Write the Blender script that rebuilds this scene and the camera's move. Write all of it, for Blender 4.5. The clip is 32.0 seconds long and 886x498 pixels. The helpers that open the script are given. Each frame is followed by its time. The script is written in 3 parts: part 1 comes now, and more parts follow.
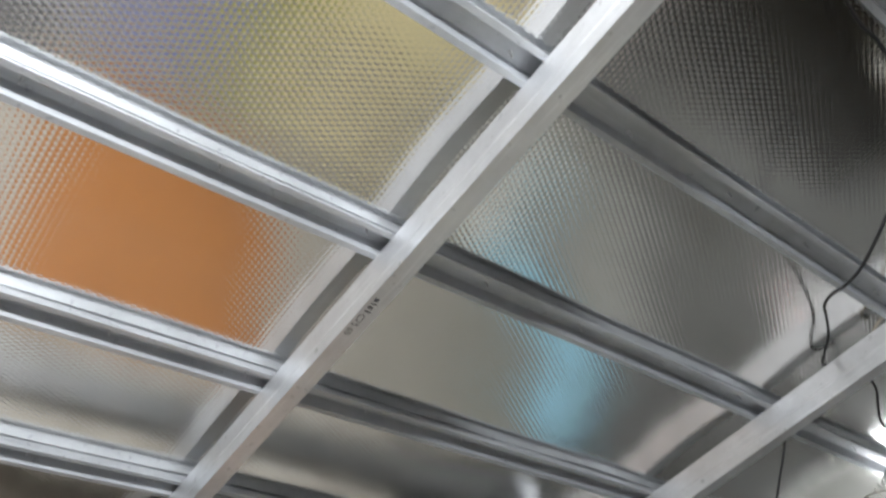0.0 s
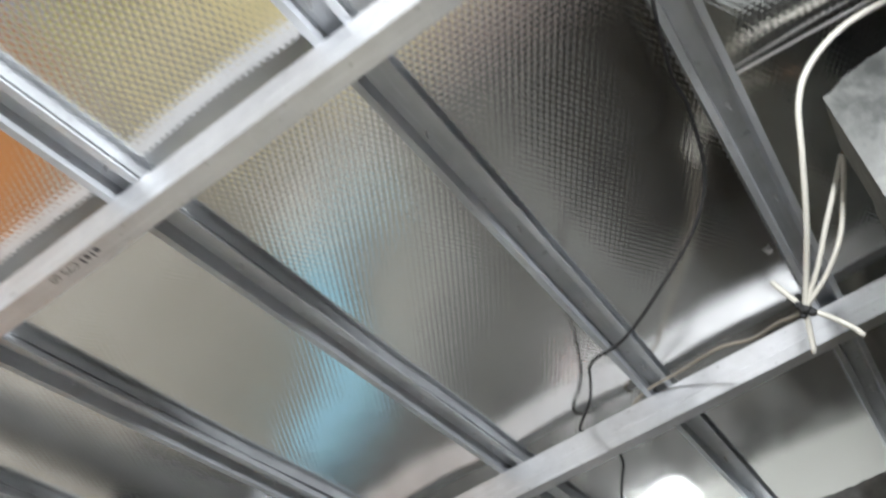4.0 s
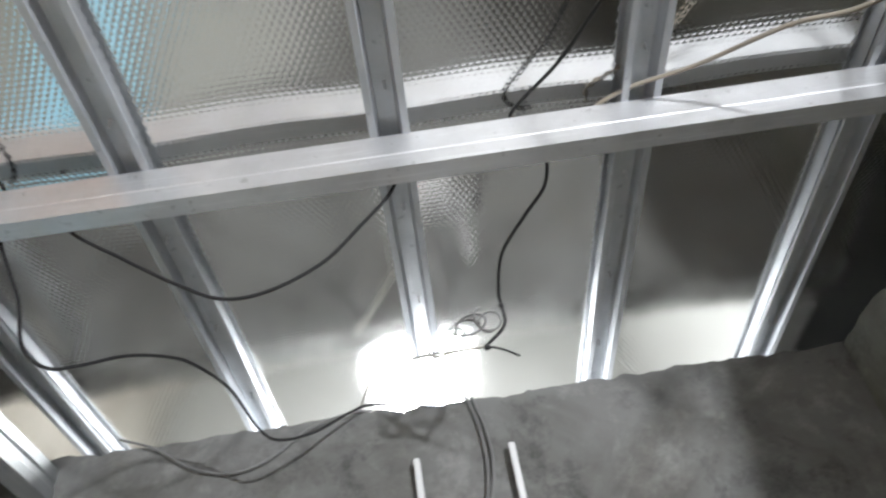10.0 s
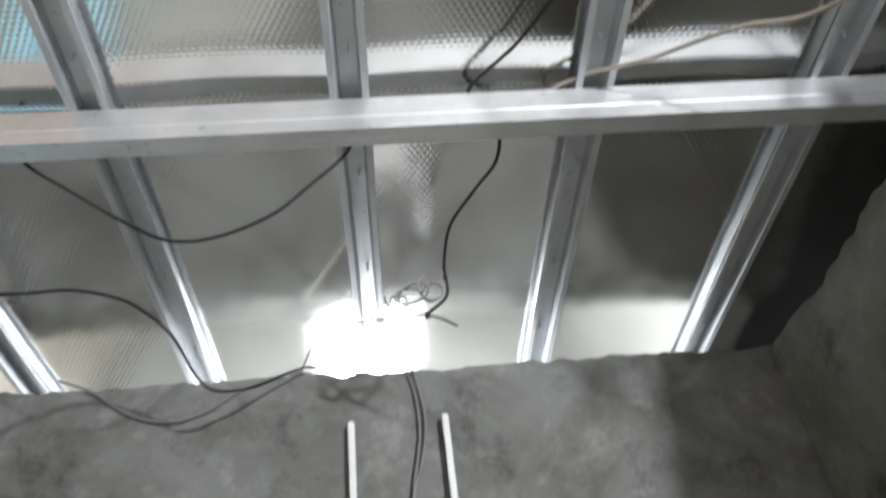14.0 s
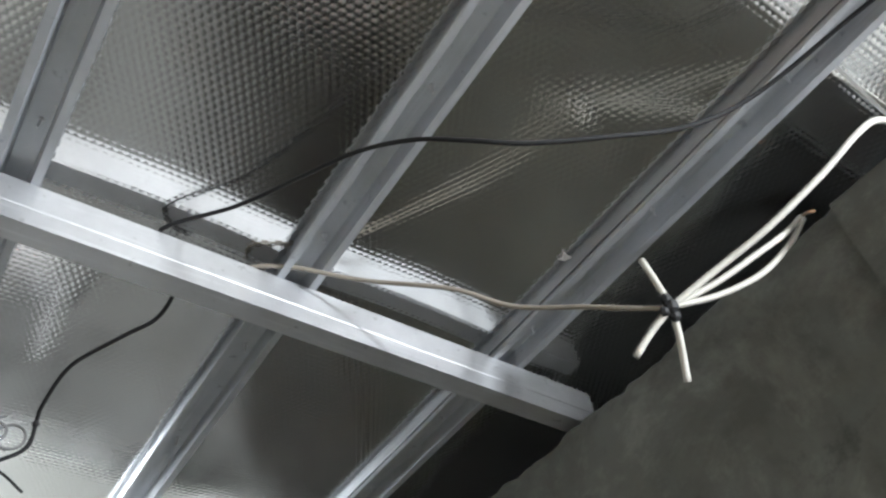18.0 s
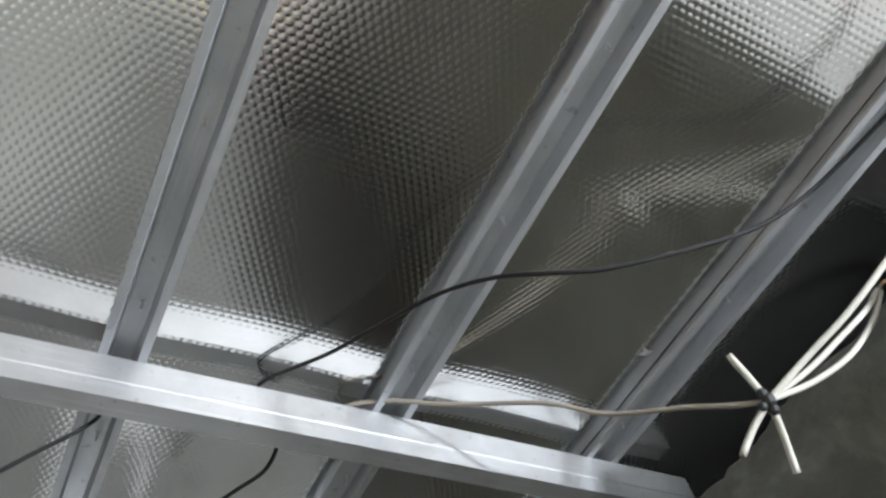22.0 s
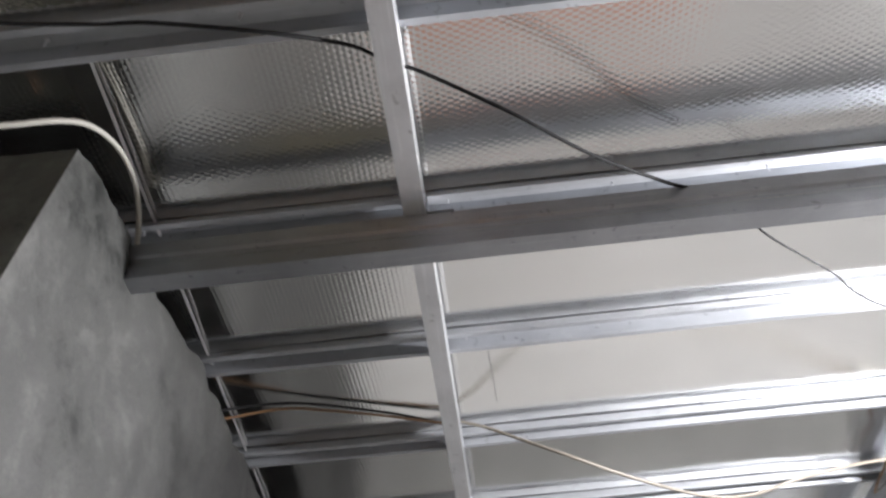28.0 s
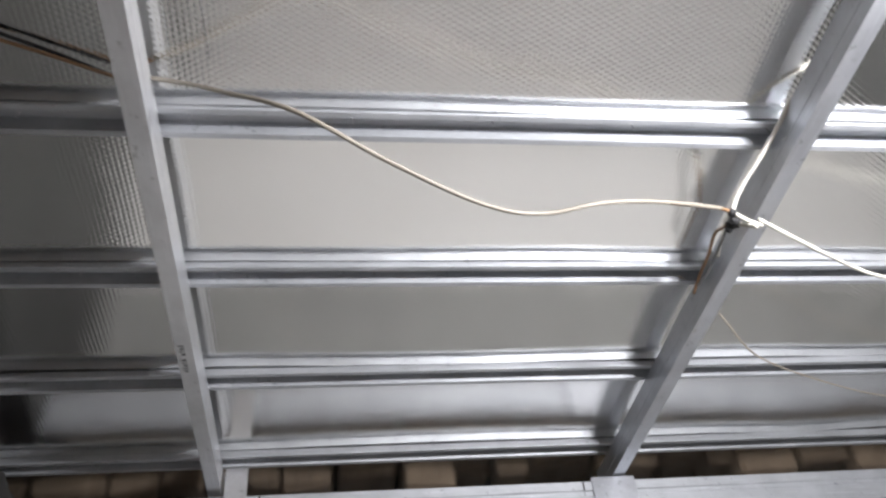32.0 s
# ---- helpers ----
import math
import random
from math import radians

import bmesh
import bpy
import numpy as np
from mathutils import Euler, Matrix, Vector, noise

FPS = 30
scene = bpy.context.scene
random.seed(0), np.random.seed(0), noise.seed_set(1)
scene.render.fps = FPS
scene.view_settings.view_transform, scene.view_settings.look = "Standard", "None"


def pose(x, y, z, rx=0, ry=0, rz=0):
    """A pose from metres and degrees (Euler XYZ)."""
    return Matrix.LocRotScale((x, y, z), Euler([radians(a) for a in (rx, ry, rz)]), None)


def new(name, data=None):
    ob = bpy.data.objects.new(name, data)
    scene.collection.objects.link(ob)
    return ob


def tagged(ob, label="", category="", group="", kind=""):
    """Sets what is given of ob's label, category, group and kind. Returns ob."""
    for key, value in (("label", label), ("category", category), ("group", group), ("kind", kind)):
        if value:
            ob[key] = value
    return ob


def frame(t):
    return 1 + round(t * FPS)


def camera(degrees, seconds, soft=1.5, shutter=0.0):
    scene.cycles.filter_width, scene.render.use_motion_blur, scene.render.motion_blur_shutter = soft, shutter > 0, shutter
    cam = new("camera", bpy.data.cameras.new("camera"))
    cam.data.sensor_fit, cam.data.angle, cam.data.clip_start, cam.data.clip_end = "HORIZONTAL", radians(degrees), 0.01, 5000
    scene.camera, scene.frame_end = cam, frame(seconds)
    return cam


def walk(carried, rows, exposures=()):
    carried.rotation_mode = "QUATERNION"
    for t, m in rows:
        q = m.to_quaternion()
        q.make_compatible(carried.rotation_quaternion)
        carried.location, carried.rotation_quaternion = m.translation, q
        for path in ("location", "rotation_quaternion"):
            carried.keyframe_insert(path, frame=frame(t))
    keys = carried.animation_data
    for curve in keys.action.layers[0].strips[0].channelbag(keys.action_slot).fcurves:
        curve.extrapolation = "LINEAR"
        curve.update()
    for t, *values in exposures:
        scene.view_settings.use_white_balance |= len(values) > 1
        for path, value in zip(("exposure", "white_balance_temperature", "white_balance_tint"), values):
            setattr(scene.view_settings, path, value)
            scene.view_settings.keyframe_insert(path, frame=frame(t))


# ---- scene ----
cam = camera(58.37, 32.0, soft=2.35, shutter=0.5)
PATH = [
    (0.0, pose(1.295, -0.550, 1.555, 137.82, 10.28, 52.38)),
    (0.5, pose(1.306, -0.562, 1.582, 140.35, 9.92, 51.56)),
    (1.0, pose(1.321, -0.582, 1.613, 142.12, 10.91, 51.65)),
    (1.5, pose(1.323, -0.608, 1.635, 143.61, 10.17, 49.87)),
    (2.0, pose(1.306, -0.638, 1.636, 142.90, 10.23, 48.17)),
    (2.5, pose(1.269, -0.671, 1.603, 142.82, 9.85, 45.14)),
    (3.0, pose(1.262, -0.636, 1.604, 138.87, 8.94, 37.24)),
    (3.5, pose(1.283, -0.548, 1.599, 137.02, 9.32, 35.68)),
    (4.0, pose(1.292, -0.385, 1.599, 136.47, 9.82, 34.40)),
    (4.5, pose(1.215, -0.253, 1.582, 135.34, 10.69, 33.61)),
    (6.5, pose(0.961, 0.207, 1.580, 133.13, 7.70, 30.10)),
    (7.0, pose(0.902, 0.246, 1.576, 132.55, 7.06, 28.91)),
    (7.5, pose(0.829, 0.254, 1.583, 132.40, 6.14, 27.80)),
    (8.0, pose(0.752, 0.256, 1.582, 131.93, 4.24, 24.08)),
    (8.5, pose(0.700, 0.255, 1.576, 131.19, 2.92, 18.60)),
    (9.0, pose(0.683, 0.263, 1.571, 131.01, 4.37, 14.89)),
    (9.5, pose(0.705, 0.266, 1.599, 130.52, 6.52, 9.95)),
    (10.0, pose(0.721, 0.275, 1.618, 130.71, 7.13, 4.10)),
    (10.5, pose(0.741, 0.290, 1.626, 130.84, 7.71, 0.82)),
    (11.0, pose(0.745, 0.288, 1.612, 131.11, 7.93, -1.52)),
    (11.5, pose(0.728, 0.289, 1.574, 127.38, 6.32, -1.17)),
    (12.0, pose(0.726, 0.292, 1.554, 125.00, 7.53, 1.80)),
    (12.5, pose(0.723, 0.287, 1.545, 123.23, 7.36, 2.20)),
    (13.0, pose(0.736, 0.289, 1.548, 122.17, 6.95, 2.20)),
    (13.5, pose(0.747, 0.280, 1.552, 123.35, 6.96, 1.84)),
    (14.0, pose(0.745, 0.275, 1.564, 129.77, 4.72, -1.08)),
    (14.5, pose(0.757, 0.256, 1.600, 132.49, 5.22, -2.81)),
    (15.0, pose(0.765, 0.241, 1.648, 132.78, 5.89, -4.80)),
    (15.5, pose(0.785, 0.254, 1.734, 133.11, 7.86, -6.26)),
    (17.5, pose(0.727, 0.346, 1.674, 138.69, 5.34, -31.23)),
    (18.0, pose(0.747, 0.330, 1.683, 138.66, 5.45, -33.90)),
    (18.5, pose(0.757, 0.331, 1.690, 139.14, 5.09, -35.74)),
    (19.0, pose(0.752, 0.330, 1.691, 139.39, 4.90, -36.97)),
    (19.5, pose(0.745, 0.329, 1.690, 139.88, 4.92, -37.39)),
    (20.0, pose(0.742, 0.324, 1.690, 140.14, 4.73, -36.99)),
    (20.5, pose(0.731, 0.317, 1.696, 140.34, 5.04, -36.07)),
    (21.0, pose(0.710, 0.308, 1.700, 141.13, 5.91, -33.90)),
    (21.5, pose(0.673, 0.297, 1.709, 142.42, 8.44, -28.29)),
    (22.0, pose(0.656, 0.283, 1.714, 143.86, 8.54, -26.14)),
    (22.5, pose(0.700, 0.233, 1.705, 142.98, 6.84, -39.59)),
    (23.0, pose(0.738, 0.196, 1.692, 141.52, 5.46, -49.32)),
    (23.5, pose(0.765, 0.146, 1.680, 140.05, 3.80, -54.37)),
    (24.0, pose(0.791, 0.092, 1.663, 138.51, 2.10, -60.34)),
    (24.5, pose(0.809, 0.058, 1.655, 137.47, 2.91, -62.35)),
    (25.0, pose(0.819, 0.036, 1.646, 136.66, 3.70, -64.55)),
    (25.5, pose(0.829, 0.014, 1.640, 136.25, 4.07, -66.64)),
    (27.5, pose(0.908, -0.043, 1.575, 135.76, 3.78, -78.03)),
    (28.0, pose(0.907, -0.060, 1.560, 133.89, 2.93, -84.32)),
    (28.5, pose(0.989, -0.043, 1.506, 134.46, 4.46, -87.71)),
    (29.0, pose(1.085, -0.042, 1.473, 134.44, 4.60, -90.53)),
    (29.5, pose(1.233, -0.059, 1.562, 131.82, 5.05, -92.81)),
    (30.0, pose(1.388, -0.130, 1.522, 133.36, 4.73, -92.52)),
    (30.5, pose(1.460, -0.134, 1.501, 133.50, 4.72, -92.51)),
    (31.0, pose(1.531, -0.123, 1.484, 134.11, 5.15, -93.64)),
    (31.5, pose(1.594, -0.168, 1.468, 133.60, 5.39, -95.38)),
    (32.0, pose(1.669, -0.249, 1.451, 133.35, 5.69, -96.08)),
]
ROOF = 2.45
PITCH = 0.349
PURLIN_X = dict(zip(range(-1, 12), (-0.352, -0.004, 0.3405, 0.700, 1.050, 1.3985, 1.743, 2.089, 2.440, 2.792, 3.130, 3.476, 3.826)))
EXPOSURES = [(0.0, 0.6, 6500, 10), (3.0, 0.6, 6500, 10), (4.0, 0.95, 6450, 10), (4.5, 1.08, 6400, 10), (7.0, 1.15, 6450, 11), (9.0, 1.28, 6450, 11), (11.5, 1.25, 6450, 10), (12.5, 1.15, 6450, 9), (13.3, 1.15, 6450, 9), (14.5, 1.4, 6450, 9),
             (18.0, 1.2, 6250, 9), (20.0, 1.2, 6250, 9), (22.0, 1.22, 6250, 9), (23.2, 1.5, 6350, 10), (25.0, 1.12, 6450, 12), (26.2, 0.5, 6550, 14), (27.5, -0.15, 6650, 15), (28.5, -0.25, 6650, 15), (30.0, -0.28, 6650, 15), (32.0, -0.2, 6650, 15)]
walk(cam, PATH, exposures=EXPOSURES)

# ---- light ----
world = bpy.data.worlds.new("world")
scene.world = world
world.use_nodes = True
sky = world.node_tree.nodes.new("ShaderNodeTexSky")
sky.sky_type, sky.sun_disc = "NISHITA", False
sky.sun_elevation, sky.sun_rotation = radians(40), radians(200)
world.node_tree.links.new(sky.outputs[0], world.node_tree.nodes["Background"].inputs[0])
world.node_tree.nodes["Background"].inputs[1].default_value = 0.1


def bulb_lamp(name, place, watts, radius, colour):
    d = bpy.data.lights.new(name, "POINT")
    d.energy, d.color, d.shadow_soft_size = watts, colour, radius
    ob = new(name, d)
    ob.location = place
    return ob


# the room's bulb under the girder, and the bulb behind the router wall
ROOM_BULB = (1.785, -1.13, ROOF - 0.285)
WALL_BULB = (0.675, 2.014, ROOF - 0.194)
bulb_lamp("room_light", ROOM_BULB, 165, 0.055, (0.95, 0.98, 1.0))
bulb_lamp("wall_light", WALL_BULB, 21, 0.14, (0.95, 0.99, 1.0))


# ---- materials ----
def material(name, base, rough=0.7, metal=0.0):
    m = bpy.data.materials.new(name)
    m.use_nodes = True
    b = m.node_tree.nodes["Principled BSDF"]
    b.inputs["Base Color"].default_value = (*base, 1)
    b.inputs["Roughness"].default_value = rough
    b.inputs["Metallic"].default_value = metal
    return m


def nodes_of(m):
    return m.node_tree.nodes, m.node_tree.links, m.node_tree.nodes["Principled BSDF"]


def ramp(m, fac, stops, target):
    n, l, b = nodes_of(m)
    r = n.new("ShaderNodeValToRGB")
    els = r.color_ramp.elements
    while len(els) < len(stops):
        els.new(0.5)
    for e, (p, c) in zip(els, stops):
        e.position = p
        e.color = (*c, 1) if isinstance(c, tuple) else (c, c, c, 1)
    l.new(fac, r.inputs[0])
    l.new(r.outputs[0], b.inputs[target])
    return r


def noise_fac(m, scale, detail=6, rough=0.6, stretch=None, twist=0.0):
    n, l, b = nodes_of(m)
    co = n.new("ShaderNodeTexCoord")
    src = co.outputs["Object"]
    if stretch:
        mp = n.new("ShaderNodeMapping")
        mp.inputs["Scale"].default_value = stretch
        l.new(src, mp.inputs[0])
        src = mp.outputs[0]
    t = n.new("ShaderNodeTexNoise")
    t.inputs["Scale"].default_value, t.inputs["Detail"].default_value, t.inputs["Roughness"].default_value = scale, detail, rough
    t.inputs["Distortion"].default_value = twist
    l.new(src, t.inputs["Vector"])
    return t.outputs["Fac"]


def bump(m, height, strength, distance=0.002):
    n, l, b = nodes_of(m)
    k = n.new("ShaderNodeBump")
    k.inputs["Strength"].default_value, k.inputs["Distance"].default_value = strength, distance
    l.new(height, k.inputs["Height"])
    if b.inputs["Normal"].is_linked:
        l.new(b.inputs["Normal"].links[0].from_socket, k.inputs["Normal"])
    l.new(k.outputs[0], b.inputs["Normal"])


def steel(name, base, rough, stretch, metal):
    m = material(name, base, rough, metal)
    ramp(m, noise_fac(m, 30, 5, 0.6, stretch), [(0.3, rough - 0.04), (0.7, rough + 0.06)], "Roughness")
    k = tuple(c * 0.82 for c in base)
    ramp(m, noise_fac(m, 9, 6, 0.65), [(0.35, k), (0.65, base)], "Base Color")
    bump(m, noise_fac(m, 60, 3, 0.5, stretch), 0.07, 0.001)
    # rolling scratches and specks of cement dust
    n, l, b = nodes_of(m)
    src = b.inputs["Base Color"].links[0].from_socket
    for scale, way, lo, hi, top, tint in ((140, stretch, 0.56, 0.72, 0.5, 1.25), (55, None, 0.63, 0.70, 0.55, 0.45)):
        mix = n.new("ShaderNodeMix")
        mix.data_type = "RGBA"
        band = n.new("ShaderNodeMapRange")
        band.inputs["From Min"].default_value, band.inputs["From Max"].default_value, band.inputs["To Max"].default_value = lo, hi, top
        l.new(noise_fac(m, scale, 4, 0.6, way), band.inputs["Value"])
        l.new(band.outputs[0], mix.inputs["Factor"])
        l.new(src, mix.inputs["A"])
        mix.inputs["B"].default_value = (*(min(1, c * tint) for c in base), 1)
        src = mix.outputs["Result"]
    l.new(src, b.inputs["Base Color"])
    return m


STEEL_X = steel("galvanised_steel_rafter", (0.66, 0.67, 0.69), 0.42, (0.05, 1, 1), 0.86)
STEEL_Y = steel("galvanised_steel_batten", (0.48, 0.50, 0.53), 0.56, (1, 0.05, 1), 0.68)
STEEL_BOX = steel("galvanised_steel_girder", (0.56, 0.58, 0.60), 0.36, (1, 0.05, 1), 0.96)
# darker copy of the girder steel; the second girder's shade is in the colour
STEEL_SHADED = steel("shaded_galvanised_steel", (0.36, 0.37, 0.39), 0.34, (1, 0.05, 1), 0.96)
# rafter steel darkened against the bulb's glare on the far rafter; cleats share it
STEEL_DIMMED = steel("dimmed_galvanised_steel", (0.54, 0.56, 0.60), 0.40, (0.05, 1, 1), 0.93)


def foil_material():
    """Aluminium bubble foil: round pillows in a staggered grid, each a shallow dome, over a slack sheet."""
    m = material("bubble_foil", (0.86, 0.86, 0.85), 0.12, 0.985)
    n, l, b = nodes_of(m)
    co = n.new("ShaderNodeTexCoord")

    def vec(op, a, other=None):
        k = n.new("ShaderNodeVectorMath")
        k.operation = op
        l.new(a, k.inputs[0])
        if isinstance(other, tuple):
            k.inputs[1].default_value = other
        elif other is not None:
            l.new(other, k.inputs[1])
        return k

    pitch = 0.0100
    away, far = [], []
    for off in (0.0, 0.5):
        mp = n.new("ShaderNodeMapping")
        mp.inputs["Scale"].default_value = (1 / pitch, 1 / (pitch * 1.732), 0)
        mp.inputs["Location"].default_value = (off, off, 0)
        l.new(co.outputs["Object"], mp.inputs[0])
        cell = vec("SUBTRACT", vec("FRACTION", mp.outputs[0]).outputs[0], (0.5, 0.5, 0))
        cell = vec("MULTIPLY", cell.outputs[0], (1, 1.732, 0))
        away.append(cell.outputs[0])
        far.append(vec("LENGTH", cell.outputs[0]).outputs["Value"])
    nearer = n.new("ShaderNodeMath")
    nearer.operation = "LESS_THAN"
    l.new(far[1], nearer.inputs[0])
    l.new(far[0], nearer.inputs[1])
    pick = n.new("ShaderNodeMix")
    pick.data_type = "VECTOR"
    l.new(nearer.outputs[0], pick.inputs["Factor"])
    l.new(away[0], pick.inputs["A"])
    l.new(away[1], pick.inputs["B"])
    least = n.new("ShaderNodeMath")
    least.operation = "MINIMUM"
    l.new(far[0], least.inputs[0])
    l.new(far[1], least.inputs[1])
    # the welded seam between the bubbles is flat; some stretches are pressed flatter than others
    rim = n.new("ShaderNodeMapRange")
    rim.inputs["From Min"].default_value, rim.inputs["From Max"].default_value, rim.inputs["To Max"].default_value = 0.50, 0.44, 1.0
    l.new(least.outputs[0], rim.inputs["Value"])
    swell = n.new("ShaderNodeMapRange")
    swell.inputs["From Min"].default_value, swell.inputs["From Max"].default_value = 0.35, 0.65
    swell.inputs["To Min"].default_value, swell.inputs["To Max"].default_value = 0.09, 0.16
    l.new(noise_fac(m, 4, 3, 0.5), swell.inputs["Value"])
    lean = n.new("ShaderNodeMath")
    lean.operation = "MULTIPLY"
    l.new(rim.outputs[0], lean.inputs[0])
    l.new(swell.outputs[0], lean.inputs[1])
    tilt = n.new("ShaderNodeVectorMath")
    tilt.operation = "SCALE"
    l.new(pick.outputs["Result"], tilt.inputs[0])
    l.new(lean.outputs[0], tilt.inputs["Scale"])
    dome = vec("NORMALIZE", vec("ADD", co.outputs["Normal"], tilt.outputs[0]).outputs[0])
    l.new(dome.outputs[0], b.inputs["Normal"])
    ramp(m, noise_fac(m, 5, 5, 0.6), [(0.3, 0.10), (0.7, 0.15)], "Roughness")
    bump(m, noise_fac(m, 7, 2, 0.5), 0.2, 0.003)
    return m


FOIL = foil_material()


def plaster(name, dark, light, scale=7.0, rough=0.9, clouds=0.0):
    m = material(name, light, rough)
    n, l, b = nodes_of(m)
    mid = tuple((a + c) / 2 for a, c in zip(dark, light))
    r = ramp(m, noise_fac(m, scale, 9, 0.74, None, 0.25), [(0.34, dark), (0.46, mid), (0.53, mid), (0.66, light)], "Base Color")
    # pale scuffs and lime blooms over the trowelled surface
    mix = n.new("ShaderNodeMix")
    mix.data_type, mix.blend_type = "RGBA", "MIX"
    scuff = n.new("ShaderNodeMapRange")
    scuff.inputs["From Min"].default_value, scuff.inputs["From Max"].default_value, scuff.inputs["To Max"].default_value = 0.54, 0.72, 0.4
    l.new(noise_fac(m, scale * 2.6, 8, 0.7, None, 0.3), scuff.inputs["Value"])
    l.new(scuff.outputs[0], mix.inputs["Factor"])
    l.new(r.outputs[0], mix.inputs["A"])
    mix.inputs["B"].default_value = (*(min(1, c * 1.35) for c in light), 1)
    last = mix.outputs["Result"]
    if clouds:
        # broad damp patches
        damp = n.new("ShaderNodeMix")
        damp.data_type, damp.blend_type = "RGBA", "MULTIPLY"
        spread = n.new("ShaderNodeMapRange")
        spread.inputs["From Min"].default_value, spread.inputs["From Max"].default_value, spread.inputs["To Max"].default_value = 0.44, 0.62, clouds
        l.new(noise_fac(m, 3.2, 5, 0.65, None, 0.4), spread.inputs["Value"])
        l.new(spread.outputs[0], damp.inputs["Factor"])
        l.new(last, damp.inputs["A"])
        damp.inputs["B"].default_value = (0.42, 0.40, 0.37, 1)
        last = damp.outputs["Result"]
    l.new(last, b.inputs["Base Color"])
    bump(m, noise_fac(m, 120, 4, 0.7), 0.5, 0.002)
    bump(m, noise_fac(m, 18, 5, 0.6), 0.5, 0.006)
    return m


CEMENT = plaster("grey_cement_render", (0.06, 0.061, 0.059), (0.235, 0.235, 0.23), 5.0, 0.9, 0.75)
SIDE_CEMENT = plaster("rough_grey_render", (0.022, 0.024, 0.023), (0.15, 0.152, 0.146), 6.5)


def side_wall_material():
    """Grey render near the corner, turning much darker further along the upper part of the wall."""
    m = plaster("render_darker_along_wall", (0.022, 0.024, 0.023), (0.145, 0.147, 0.141), 6.5, 0.52)
    n, l, b = nodes_of(m)
    src = b.inputs["Base Color"].links[0].from_socket
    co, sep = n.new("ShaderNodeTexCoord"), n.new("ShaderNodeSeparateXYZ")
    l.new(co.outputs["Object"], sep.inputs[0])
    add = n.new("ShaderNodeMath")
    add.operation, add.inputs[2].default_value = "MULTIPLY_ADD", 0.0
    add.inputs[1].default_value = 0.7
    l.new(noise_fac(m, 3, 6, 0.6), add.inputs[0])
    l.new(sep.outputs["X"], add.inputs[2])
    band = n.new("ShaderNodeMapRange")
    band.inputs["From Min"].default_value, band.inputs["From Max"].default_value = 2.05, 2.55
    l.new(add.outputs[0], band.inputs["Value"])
    # the darker tone runs down from the wall top and frays out at chest height
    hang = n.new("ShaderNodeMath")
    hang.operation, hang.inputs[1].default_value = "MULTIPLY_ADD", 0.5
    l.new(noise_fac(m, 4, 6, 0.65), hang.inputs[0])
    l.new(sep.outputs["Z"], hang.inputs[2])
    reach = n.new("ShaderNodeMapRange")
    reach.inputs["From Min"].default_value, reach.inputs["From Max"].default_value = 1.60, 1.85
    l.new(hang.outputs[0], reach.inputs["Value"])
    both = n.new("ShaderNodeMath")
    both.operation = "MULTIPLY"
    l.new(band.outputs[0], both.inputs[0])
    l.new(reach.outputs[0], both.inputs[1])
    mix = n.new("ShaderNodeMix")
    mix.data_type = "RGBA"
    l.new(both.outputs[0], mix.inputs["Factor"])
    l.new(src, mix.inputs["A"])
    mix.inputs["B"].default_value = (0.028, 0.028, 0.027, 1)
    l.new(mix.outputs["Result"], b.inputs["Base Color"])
    return m


GRADED_CEMENT = side_wall_material()
# slightly darker, greener version of the router wall's render
DARK_CEMENT = plaster("dark_cement_render", (0.05, 0.053, 0.046), (0.19, 0.195, 0.175), 5.0, 0.9, 0.6)
WHITEWASH = plaster("pale_plaster", (0.58, 0.58, 0.56), (0.74, 0.74, 0.72), 3)
BAND_GREY = plaster("darker_grey_band", (0.15, 0.15, 0.143), (0.29, 0.29, 0.28), 4)
GREY_PLASTER = plaster("grey_plaster", (0.30, 0.30, 0.285), (0.44, 0.44, 0.42), 3)
FLOOR_MAT = plaster("floor_cement", (0.42, 0.41, 0.395), (0.57, 0.56, 0.54), 3, 0.6)
BEIGE_WALL = plaster("stained_beige_plaster", (0.15, 0.125, 0.095), (0.56, 0.53, 0.48), 4.0, 0.9, 0.35)
BROWN_RUBBLE = plaster("brown_rubble", (0.06, 0.05, 0.04), (0.22, 0.19, 0.155), 13)
BRICK = plaster("brown_brick", (0.07, 0.05, 0.035), (0.20, 0.15, 0.105), 14)
DARK_STEEL = material("screw_steel", (0.25, 0.25, 0.26), 0.4, 1.0)
BLACK_TAPE = material("black_tape", (0.012, 0.012, 0.013), 0.7)
BEIGE_CABLE = material("beige_cable", (0.23, 0.205, 0.17), 0.5)
BROWN_CABLE = material("brown_cable", (0.17, 0.09, 0.04), 0.55)
GREY_CABLE = material("grey_cable", (0.16, 0.16, 0.16), 0.5)
INK = material("dark_ink", (0.06, 0.06, 0.07), 0.6)
WHITE_PLASTIC = material("white_plastic", (0.62, 0.62, 0.63), 0.4)
BLACK_CABLE = material("black_cable", (0.015, 0.015, 0.016), 0.75)
BLACK_CABLE.node_tree.nodes["Principled BSDF"].inputs["Specular IOR Level"].default_value = 0.25
WHITE_CABLE = material("white_cable", (0.46, 0.445, 0.40), 0.55)


# ---- shaping helpers ----
def mesh_of(name, verts, faces, mat, smooth=False):
    me = bpy.data.meshes.new(name)
    me.from_pydata(verts, [], faces)
    me.materials.append(mat)
    if smooth:
        me.polygons.foreach_set("use_smooth", [True] * len(me.polygons))
    me.update()
    return me


